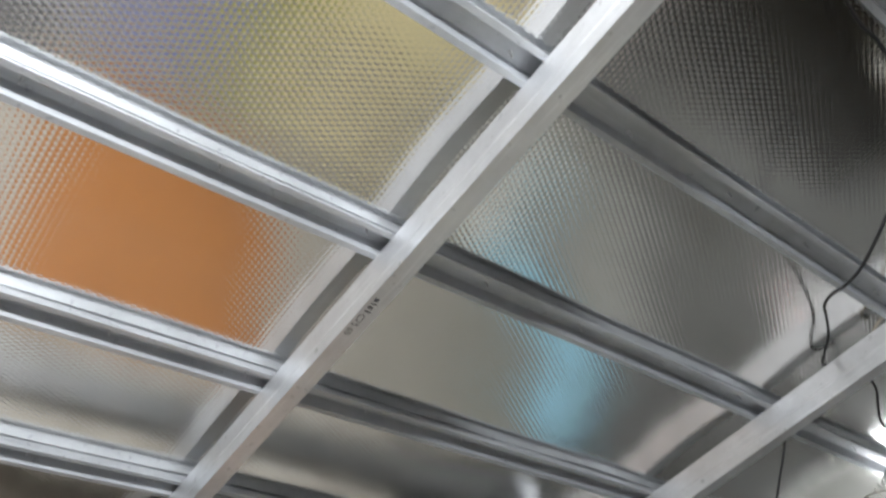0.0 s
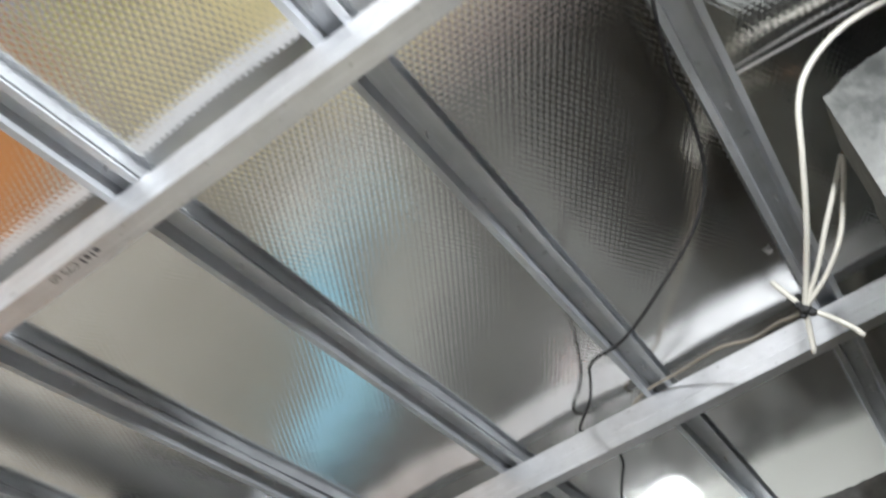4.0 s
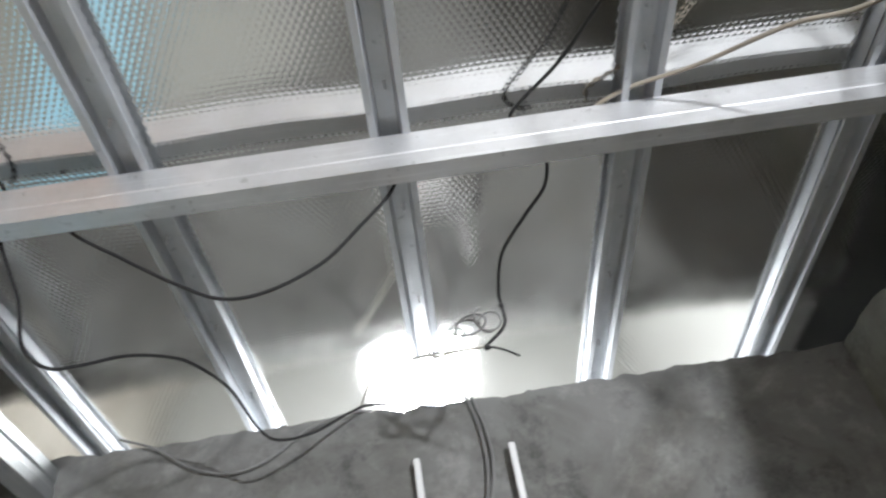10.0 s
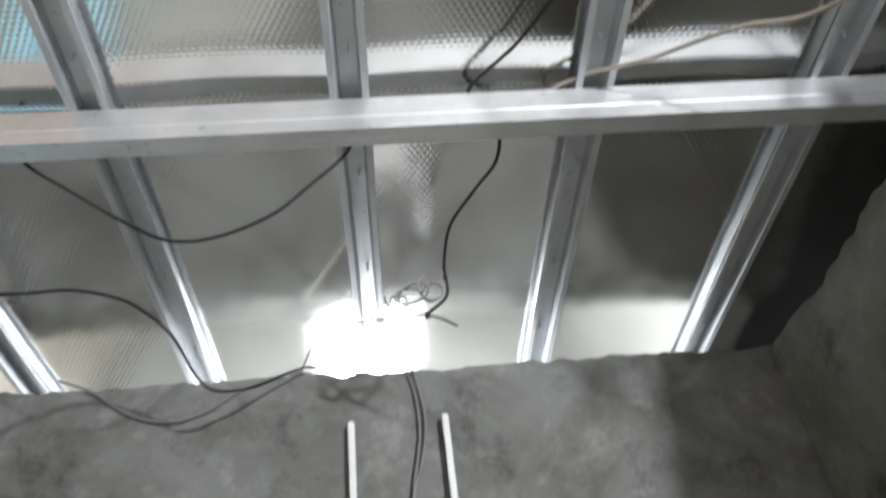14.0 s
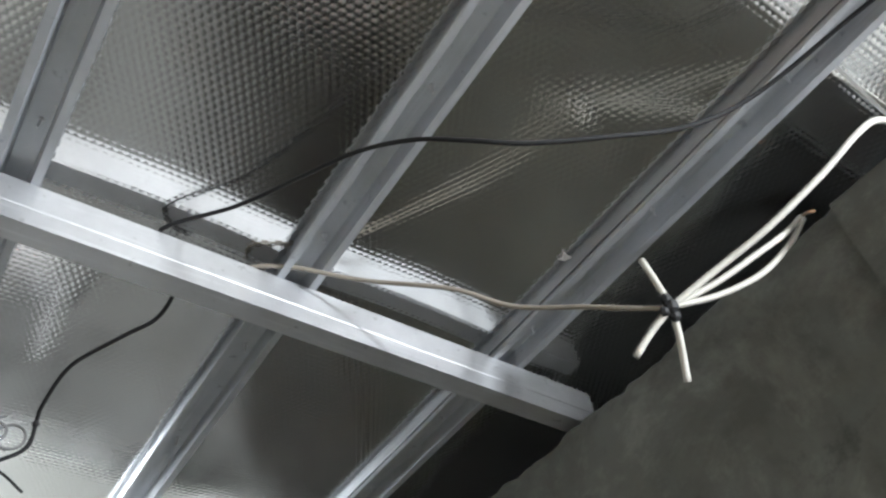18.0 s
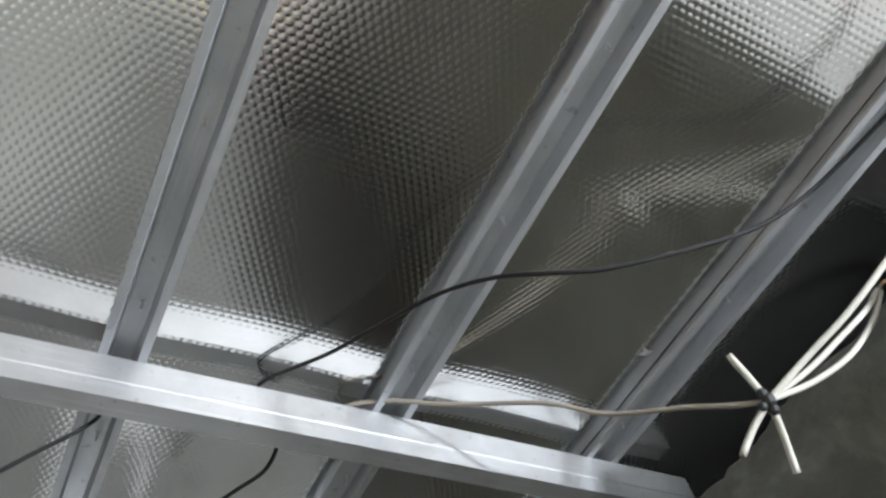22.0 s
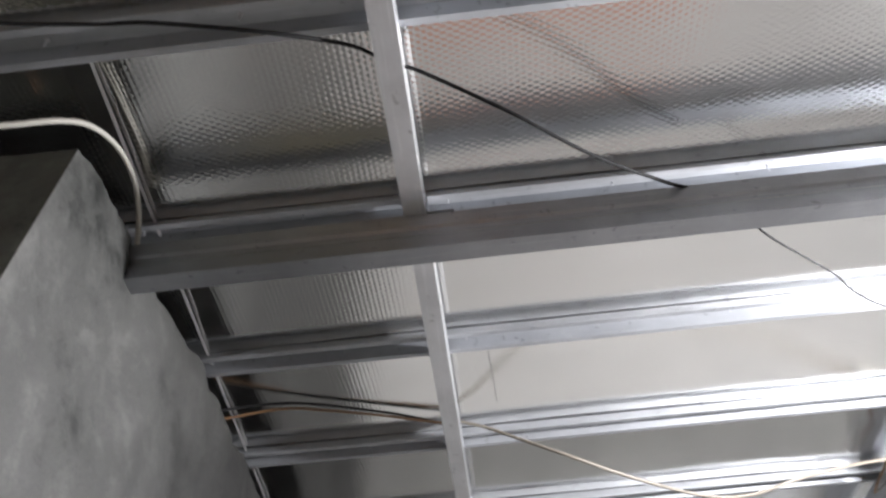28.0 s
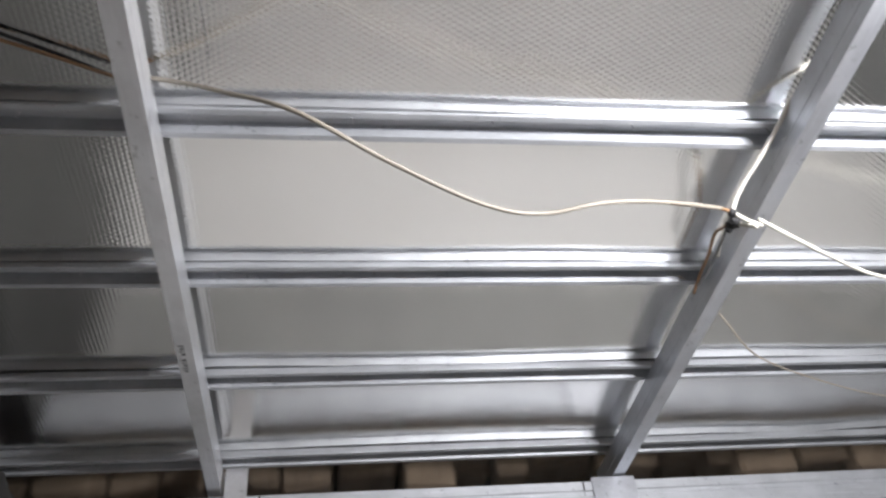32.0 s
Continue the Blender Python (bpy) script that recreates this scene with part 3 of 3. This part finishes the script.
tube("cable", [(-0.027, 0.921, -0.170), (-0.026, 0.937, -0.190), (-0.002, 0.976, -0.200), (0.031, 0.995, -0.195), (0.057, 1.010, -0.180), (0.063, 1.022, -0.150), (0.020, 1.010, -0.130), (0.0, 1.02, -0.12)],
     0.0026, BLACK_CABLE, "second black cable loop below the girder")
# shadow of the drooping black cable, modelled as a thin grey tube
tube("cable", [(0.10, 1.618, -0.050), (0.173, 1.606, -0.086), (0.252, 1.603, -0.141), (0.327, 1.603, -0.161), (0.391, 1.603, -0.144), (0.467, 1.605, -0.093), (0.544, 1.606, -0.072), (0.58, 1.64, -0.055)],
     0.0025, GREY_CABLE, "soft shadow of the black cable, modelled as a grey tube on the wall")
tube("cable", [(0.987, 1.03, 0.004), (0.987, 1.003, 0.004), (1.035, 0.974, 0.002), (1.111, 0.934, -0.020), (1.197, 0.861, -0.060), (1.255, 0.819, -0.100), (1.302, 0.749, -0.140), (1.325, 0.705, -0.170), (1.344, 0.674, -0.187)],
     0.0032, BEIGE_CABLE, "dusty beige cable sagging from the rafter to a taped joint")

J = (1.344, 0.672, -0.187)


def taped_joint():
    root = tagged(new("cable_joint"), "white cables twisted together with black tape", "cable joint")
    bm = bmesh.new()
    for p, r in ((J, 0.009), ((1.340, 0.672, -0.178), 0.007), ((1.350, 0.676, -0.195), 0.007), ((1.338, 0.678, -0.192), 0.006)):
        ball(bm, (p[0], p[1], p[2] + ROOF), r)
    part("tape", bm, BLACK_TAPE, root, "black insulating tape")
    for pts in ([J, (1.334, 0.672, -0.150), (1.326, 0.673, -0.120)], [J, (1.334, 0.700, -0.205), (1.323, 0.723, -0.228)], [J, (1.366, 0.690, -0.205), (1.384, 0.708, -0.224), (1.392, 0.718, -0.240)]):
        tube("cable_end", pts, 0.0042, WHITE_CABLE, "white cut cable end", parent=root)
    tube("cable", [J, (1.375, 0.620, -0.160), (1.405, 0.560, -0.135), (1.440, 0.490, -0.095), (1.470, 0.440, -0.055), (1.504, 0.420, -0.027), (1.560, 0.413, -0.004), (1.620, 0.415, 0.0), (1.665, 0.425, -0.005), (1.695, 0.432, -0.022), (1.712, 0.436, -0.062), (1.712, 0.45, -0.09)], 0.0042, WHITE_CABLE, "thick white cable arching over the wall corner", parent=root)
    tube("cable", [J, (1.385, 0.632, -0.165), (1.425, 0.592, -0.135), (1.462, 0.562, -0.105), (1.490, 0.550, -0.075)], 0.0038, WHITE_CABLE, parent=root)
    tube("cable", [J, (1.390, 0.640, -0.176), (1.432, 0.602, -0.155), (1.464, 0.568, -0.120), (1.492, 0.549, -0.078)], 0.0038, WHITE_CABLE, parent=root)
    bm = bmesh.new()
    ball(bm, (1.712, 0.437, ROOF - 0.066), 0.008, 10)
    cyl(bm, (1.712, 0.438, ROOF - 0.066), (1.713, 0.447, ROOF - 0.100), 0.006, 10, 0.004)
    part("clip", bm, WHITE_CABLE, root, "white cable clip on the wall top")
    tube("bare_wire", [(1.488, 0.551, -0.080), (1.505, 0.546, -0.062), (1.530, 0.544, -0.045)], 0.0022, BROWN_CABLE, "frayed brown wire end", parent=root)


taped_joint()
tube("cable", [(2.20, 0.52, -0.04), (2.234, 0.472, -0.018), (2.258, 0.36, 0.008), (2.285, 0.282, 0.014), (2.330, 0.150, 0.012), (2.368, 0.040, 0.006), (2.362, 0.006, 0.004)],
     0.0028, BROWN_CABLE, "brown cable running from the wall top over the rafter")
tube("cable", [(2.20, 0.53, -0.04), (2.222, 0.472, -0.006), (2.248, 0.360, 0.015), (2.276, 0.278, 0.020), (2.330, 0.142, 0.018), (2.372, 0.045, 0.011), (2.378, 0.020, 0.008)],
     0.0028, BLACK_CABLE, "black cable beside the brown one, over the rafter")
tube("cable", [(2.362, 0.006, 0.003), (2.350, -0.05, -0.025), (2.335, -0.110, -0.065), (2.320, -0.208, -0.125), (2.380, -0.336, -0.155), (2.438, -0.471, -0.175), (2.460, -0.565, -0.172), (2.457, -0.665, -0.150), (2.482, -0.779, -0.120), (2.520, -0.900, -0.092)],
     0.0036, BEIGE_CABLE, "dusty beige cable hanging between two rafters")


def end_joint():
    k = (2.527, -0.920, -0.095)
    root = tagged(new("cable_joint"), "taped cable joint with white tails beside a rafter", "cable joint")
    bm = bmesh.new()
    for p, r in ((k, 0.008), ((2.545, -0.932, -0.096), 0.010), ((2.560, -0.930, -0.092), 0.009), ((2.548, -0.940, -0.082), 0.007), ((2.575, -0.936, -0.088), 0.006), ((2.585, -0.953, -0.066), 0.009), ((2.570, -0.952, -0.078), 0.008)):
        ball(bm, (p[0], p[1], p[2] + ROOF), r)
    part("tape", bm, BLACK_TAPE, root, "black insulating tape")
    tube("cable", [k, (2.509, -0.940, -0.060), (2.455, -0.965, -0.035), (2.400, -0.985, -0.014), (2.36, -1.0, 0.004), (2.33, -1.04, 0.004)], 0.0042, WHITE_CABLE, "thick white cable rising over the rafter", parent=root)
    tube("cable_end", [k, (2.545, -0.955, -0.095), (2.555, -0.985, -0.098)], 0.0040, WHITE_CABLE, parent=root)
    tube("cable", [(2.555, -0.985, -0.082), (2.569, -1.02, -0.090), (2.586, -1.069, -0.105), (2.611, -1.124, -0.110), (2.66, -1.25, -0.12), (2.70, -1.45, -0.11), (2.74, -1.8, -0.08)], 0.0038, WHITE_CABLE, parent=root)
    tube("cable_end", [(2.486, -0.790, -0.1175), (2.5175, -0.890, -0.0935), k, (2.536, -0.935, -0.094)], 0.0032, BROWN_CABLE, "brown stripped sheath", parent=root)
    tube("wire_tail", [k, (2.580, -0.940, -0.060), (2.605, -0.962, -0.030), (2.645, -0.968, -0.037), (2.682, -0.968, -0.053)], 0.0026, WHITE_CABLE, parent=root)
    tube("cable_end", [(2.566, -0.953, -0.082), (2.552, -0.960, -0.100), (2.541, -0.964, -0.114)], 0.0042, WHITE_CABLE, "white cut cable end", parent=root)
    tube("wire_tail", [(2.590, -0.955, -0.060), (2.657, -0.968, -0.014), (2.706, -0.970, -0.022), (2.758, -0.970, -0.026), (2.806, -0.970, -0.036)], 0.0030, BROWN_CABLE, "dark brown stripped sheath", parent=root)
    tube("wire_tail", [k, (2.600, -0.938, -0.080), (2.660, -0.952, -0.066), (2.720, -0.962, -0.055), (2.765, -0.960, -0.050)], 0.0030, GREY_CABLE, parent=root)


end_joint()
tube("cable", [(2.80, -0.95, 0.004), (2.830, -1.0, 0.004), (2.863, -1.050, -0.060), (2.959, -1.152, -0.080), (3.034, -1.313, -0.090), (3.127, -1.534, -0.080), (3.2, -1.8, -0.06)],
     0.0020, BEIGE_CABLE, "thin beige wire beyond the rafter")
tube("cable", [(1.722, -0.445, -0.10), (1.748, -0.48, -0.125), (1.800, -0.545, -0.130), (1.855, -0.602, -0.120), (1.915, -0.652, -0.110), (1.975, -0.725, -0.100), (2.03, -0.84, -0.09), (2.08, -1.0, -0.08)],
     0.0017, BLACK_CABLE, "thin dark wire hanging from the girder")


def coil():
    root = tagged(new("cable_coil"), "coiled white and black cable ends by the wall top", "cable coil")
    for cx, cz, rx, rz, turns, ph in ((0.772, -0.118, 0.026, 0.022, 1.7, 0.4), (0.805, -0.112, 0.019, 0.028, 1.5, 1.9), (0.750, -0.128, 0.017, 0.020, 1.2, 3.0)):
        pts = []
        for i in range(int(turns * 12)):
            a = ph + i * math.pi / 6
            pts.append((cx + rx * math.cos(a) + 0.0006 * i, 1.312 + 0.012 * math.sin(a * 0.7 + ph), cz + rz * math.sin(a) * (1 - 0.012 * i)))
        tube("cable", pts, 0.0020, GREY_CABLE, parent=root)
    tube("cable", [(0.797, 1.310, -0.160), (0.761, 1.340, -0.141), (0.704, 1.400, -0.103), (0.638, 1.480, -0.062), (0.593, 1.550, -0.045), (0.568, 1.600, -0.058), (0.560, 1.62, -0.062)], 0.0026, WHITE_CABLE, parent=root)
    tube("cable", [(0.797, 1.312, -0.158), (0.750, 1.330, -0.150), (0.715, 1.350, -0.140), (0.705, 1.36, -0.105)], 0.0022, WHITE_CABLE, parent=root)
    tube("wire_tail", [(0.797, 1.310, -0.160), (0.82, 1.305, -0.172), (0.845, 1.300, -0.192)], 0.0018, BLACK_CABLE, parent=root)
    bm = bmesh.new()
    ball(bm, (0.800, 1.311, ROOF - 0.161), 0.006)
    part("tape", bm, BLACK_TAPE, root)
    bm = bmesh.new()
    ball(bm, (0.835, 1.313, ROOF - 0.085), 0.005)
    part("tape", bm, BLACK_TAPE, root)


coil()


# ---- router ----
def router():
    root = tagged(new("router"), "white plastic wireless router with two antennas, screwed to the cement wall", "router")
    root.matrix_world = Matrix.Translation((0.7505, 1.588, ROOF - 0.4425)) @ Matrix.Rotation(radians(-1.5), 4, "Y")
    # body: a flat box with cut lower corners
    w, h = 0.0935, 0.0665
    out = [(-w + 0.004, h), (w - 0.004, h), (w, h - 0.004), (w, -h + 0.016), (w - 0.014, -h), (-w + 0.014, -h), (-w, -h + 0.016), (-w, h - 0.004)]
    bm = bmesh.new()
    f = [bm.verts.new((x, -0.012, z)) for x, z in out]
    b = [bm.verts.new((x, 0.018, z)) for x, z in out]
    bm.faces.new(f)
    bm.faces.new(b[::-1])
    for i in range(8):
        j = (i + 1) % 8
        bm.faces.new((f[j], f[i], b[i], b[j]))
    bmesh.ops.recalc_face_normals(bm, faces=bm.faces)
    bmesh.ops.bevel(bm, geom=list(bm.edges), offset=0.003, segments=2, affect="EDGES")
    part("body", bm, WHITE_PLASTIC, root)
    bm = bmesh.new()
    box(bm, (-w + 0.02, -0.0128, -h + 0.017), (w - 0.01, -0.0118, -h + 0.0185))
    part("groove", bm, GREY_CABLE, root, "thin grey groove")
    for k, (x, c) in enumerate(((-0.068, RED_LED), (-0.050, RED_LED), (-0.034, RED_LED), (0.018, WHITE_LED))):
        bm = bmesh.new()
        cyl(bm, (x, -0.0145, -h + 0.024), (x, -0.010, -h + 0.024), 0.0022, 8)
        part("indicator_light", bm, c, root, "small glowing indicator light")
    for x, lean in ((-0.086, 0.005), (0.086, 0.005)):
        bm = bmesh.new()
        cyl(bm, (0, 0, -0.010), (0, 0, 0.008), 0.0062, 10)
        box(bm, (-0.0058, -0.004, 0.0), (0.0058, 0.004, 0.180), 0.002)
        ant = part("antenna", bm, WHITE_PLASTIC, root)
        ant.matrix_basis = Matrix.Translation((x, 0.002, h + 0.006)) @ Matrix.Rotation(lean, 4, "Y")
        bm = bmesh.new()
        cyl(bm, (0, -0.0048, 0.012), (0, -0.0036, 0.012), 0.0022, 8)
        part("pin", bm, INK, ant)
    bm = bmesh.new()
    box(bm, (0.004, -0.004, h), (0.014, 0.006, h + 0.017), 0.001)
    part("plug", bm, WHITE_CABLE, root)


RED_LED = material("red_indicator", (0.9, 0.3, 0.2), 0.4)
RED_LED.node_tree.nodes["Principled BSDF"].inputs["Emission Color"].default_value = (1, 0.25, 0.12, 1)
RED_LED.node_tree.nodes["Principled BSDF"].inputs["Emission Strength"].default_value = 4
WHITE_LED = material("white_indicator", (0.9, 0.9, 0.9), 0.4)
WHITE_LED.node_tree.nodes["Principled BSDF"].inputs["Emission Color"].default_value = (1, 0.95, 0.9, 1)
WHITE_LED.node_tree.nodes["Principled BSDF"].inputs["Emission Strength"].default_value = 2
router()
tube("cable", [(0.762, 1.66, -0.058), (0.764, 1.612, -0.066), (0.780, 1.603, -0.138), (0.784, 1.600, -0.217), (0.773, 1.597, -0.287), (0.760, 1.592, -0.366)], 0.0022, GREY_CABLE, "grey network cable down the wall to the router")
tube("cable", [(0.775, 1.66, -0.058), (0.776, 1.612, -0.071), (0.793, 1.605, -0.165), (0.792, 1.600, -0.230), (0.776, 1.600, -0.298), (0.757, 1.599, -0.372)], 0.0022, GREY_CABLE, "second grey cable down the wall to the router")
tube("cable", [(0.684, 1.600, -0.385), (0.686, 1.598, -0.366), (0.694, 1.597, -0.360), (0.702, 1.598, -0.368), (0.704, 1.600, -0.386)], 0.0022, BLACK_CABLE, "short black cable loop behind the router")
tube("cable", [(0.655, 1.603, -0.40), (0.646, 1.602, -0.495), (0.640, 1.602, -0.546), (0.632, 1.602, -0.75), (0.64, 1.602, -1.2)], 0.0020, GREY_CABLE, "thin grey cable hanging below the router")

# the two bulbs on their holders
GLOW = material("lit_bulb_glass", (0.9, 0.9, 0.9), 0.3)
GLOW.node_tree.nodes["Principled BSDF"].inputs["Emission Color"].default_value = (1, 1, 0.98, 1)
GLOW.node_tree.nodes["Principled BSDF"].inputs["Emission Strength"].default_value = 70


def light_bulb(place, wall_y, label):
    root = tagged(new("light_bulb"), label, "light bulb", "light bulbs")
    root.location = place
    bm = bmesh.new()
    ball(bm, (0, 0, 0), 0.026, 16)
    g = part("glass", bm, GLOW, root, "glowing white glass")
    g.visible_shadow = False
    bm = bmesh.new()
    if wall_y is not None:
        cyl(bm, (0, 0, -0.08), (0, 0, -0.025), 0.015, 12)
    if wall_y is None:
        cyl(bm, (0, 0, 0.022), (0, 0, 0.075), 0.014, 12)
        cyl(bm, (0, 0, 0.07), (0, 0, 0.148), 0.006, 8)
        box(bm, (-0.085, -0.012, 0.142), (0.012, 0.012, 0.1545), 0.002)
    else:
        cyl(bm, (0, 0, -0.07), (0, wall_y - place[1], -0.07), 0.008, 8)
    part("holder", bm, WHITE_PLASTIC, root)


light_bulb(WALL_BULB, 1.72, "lit white bulb on a bracket behind the wall")
light_bulb(ROOM_BULB, None, "lit white bulb under the steel girder")


# ---- things seen only mirrored in the foil ----
def cloth(name, origin, ux, uy, w, h, mat, label, category, fold=0.012):
    """A limp sheet with folds: w along ux, h along uy from origin."""
    o, ux, uy = Vector(origin), Vector(ux), Vector(uy)
    nn = ux.cross(uy).normalized()
    verts, faces = [], []
    nx, ny = 24, 20
    for side in (0, 1):
        for i in range(nx + 1):
            for j in range(ny + 1):
                u, v = i / nx, j / ny
                d = fold * (1 + noise.noise((u * 5, v * 2.5, len(name)))) + 0.003 * side
                verts.append(tuple(o + ux * (u * w) + uy * (v * h + 0.012 * noise.noise((u * 6, 3, 1)) * (j in (0, ny))) + nn * d))
    k = (nx + 1) * (ny + 1)
    for i in range(nx):
        for j in range(ny):
            a = i * (ny + 1) + j
            q = (a, a + ny + 1, a + ny + 2, a + 1)
            faces.append(q)
            faces.append(tuple(k + c for c in q[::-1]))
    return tagged(new(name, mesh_of(name, verts, faces, mat, True)), label, category)


def fabric(name, a, b):
    m = plaster(name, a, b, 6, 0.95)
    return m


ORANGE = fabric("orange_cloth", (0.29, 0.112, 0.028), (0.38, 0.155, 0.045))
cloth("hanging_cloth", (-0.305, -0.36, 0.62), (0, 1, 0), (0, 0, 1), 0.72, 1.30, ORANGE, "muted orange cloth hanging on the beige wall", "cloth")
LIGHT_BLUE = fabric("light_blue_cloth", (0.29, 0.57, 0.73), (0.40, 0.68, 0.82))
cloth("hanging_cloth", (-0.30, 1.59, 0.58), (1, 0, 0), (0, 0, 1), 0.30, 1.20, LIGHT_BLUE, "light blue cloth hanging on the cement wall", "cloth")
PALE = fabric("pale_curtain", (0.74, 0.73, 0.69), (0.84, 0.83, 0.79))
cloth("hanging_cloth", (-0.30, 1.592, 0.06), (1, 0, 0), (0, 0, 1), 0.36, 0.50, PALE, "pale cream cloth hanging low on the cement wall", "cloth")
GREY_CLOTH = fabric("grey_curtain", (0.24, 0.24, 0.23), (0.36, 0.36, 0.34))
cloth("hanging_cloth", (0.08, 1.592, 0.20), (1, 0, 0), (0, 0, 1), 0.30, 1.50, GREY_CLOTH, "grey curtain hanging on the cement wall below the router", "curtain")
STRAW = fabric("straw_mat", (0.70, 0.60, 0.32), (0.82, 0.72, 0.44))
cloth("floor_mat", (-0.30, 0.44, 0.003), (1, 0, 0), (0, 1, 0), 1.32, 0.84, STRAW, "straw-coloured mat on the cement floor", "mat", 0.004)
OLIVE = fabric("olive_mat", (0.30, 0.30, 0.06), (0.44, 0.42, 0.11))
cloth("floor_mat", (-0.30, 0.13, 0.003), (1, 0, 0), (0, 1, 0), 1.20, 0.30, OLIVE, "olive green mat on the cement floor", "mat", 0.004)
LILAC = fabric("lilac_blanket", (0.16, 0.18, 0.36), (0.26, 0.28, 0.50))
cloth("blanket", (-0.30, -0.36, 0.004), (1, 0, 0), (0, 1, 0), 0.72, 0.47, LILAC, "lilac grey blanket spread on the floor", "blanket", 0.01)
PINK = fabric("dull_pink_mat", (0.40, 0.31, 0.29), (0.52, 0.42, 0.40))
cloth("floor_mat", (0.70, 1.30, 0.003), (1, 0, 0), (0, 1, 0), 0.62, 0.26, PINK, "dull pink mat on the floor along the wall", "mat", 0.004)
SALMON = fabric("salmon_mat", (0.45, 0.21, 0.15), (0.55, 0.30, 0.23))
cloth("floor_mat", (2.76, -1.15, 0.003), (1, 0, 0), (0, 1, 0), 0.36, 1.30, SALMON, "salmon red mat on the cement floor", "mat", 0.004)
# near-black navy sheet over the wall just below the broken plaster
NAVY = fabric("navy_sheet", (0.008, 0.011, 0.015), (0.016, 0.021, 0.027))
cloth("hanging_cloth", (-0.312, 0.80, ROOF - 0.46), (0, 1, 0), (0, 0, 1), 0.79, 0.335, NAVY, "dark navy sheet against the broken wall", "cloth", 0.004)
# near-black sheet added so the foil mirrors the alcove's shade
ALCOVE_SHADE = fabric("alcove_shade_sheet", (0.012, 0.011, 0.010), (0.026, 0.024, 0.021))
cloth("hanging_cloth", (1.07, 1.592, 0.04), (1, 0, 0), (0, 0, 1), 0.42, 1.70, ALCOVE_SHADE, "dark sheet standing in for the shade in the alcove corner", "cloth")
DARK_CLOTH = fabric("dark_grey_cloth", (0.05, 0.05, 0.055), (0.10, 0.10, 0.11))
cloth("hanging_cloth", (-0.305, -1.25, 0.05), (0, 1, 0), (0, 0, 1), 0.82, 0.62, DARK_CLOTH, "dark grey cloth hanging low on the beige wall", "cloth")

# a flake of torn foil film caught under the batten
bm = bmesh.new()
out = [(0.0, 0.0, 0.0), (0.010, 0.004, -0.002), (0.016, 0.001, -0.006), (0.013, 0.013, -0.004), (0.004, 0.017, -0.001), (0.006, 0.008, -0.003)]
top = [bm.verts.new((x, y, z + 0.0006)) for x, y, z in out]
low = [bm.verts.new((x, y, z)) for x, y, z in out]
bm.faces.new(top)
bm.faces.new(low[::-1])
for i in range(6):
    bm.faces.new((low[i], low[(i + 1) % 6], top[(i + 1) % 6], top[i]))
flake = tagged(part("foil_flake", bm, WHITE_PLASTIC), "small white flake of torn film on the foil", "flake")
flake.location = (1.345, 0.79, ROOF + 0.0255)

# reflection of a thin line, modelled as grey strips just under the foil
bm = bmesh.new()
for k in range(12):
    u = 2.108 + 0.0195 * k
    box(bm, (u, -0.0692 - 0.0009 * k + 0.0012 * noise.noise((k * 1.7, 2, 5)), -0.0012), (u + 0.021, -0.0680 - 0.0009 * k + 0.0012 * noise.noise((k * 1.7, 2, 5)), 0.0))
tear = tagged(part("mirrored_line", bm, GREY_CABLE), "thin dark reflected line, modelled as strips on the silver foil", "tear")
tear.location = (0, 0, FZ + 0.0035)
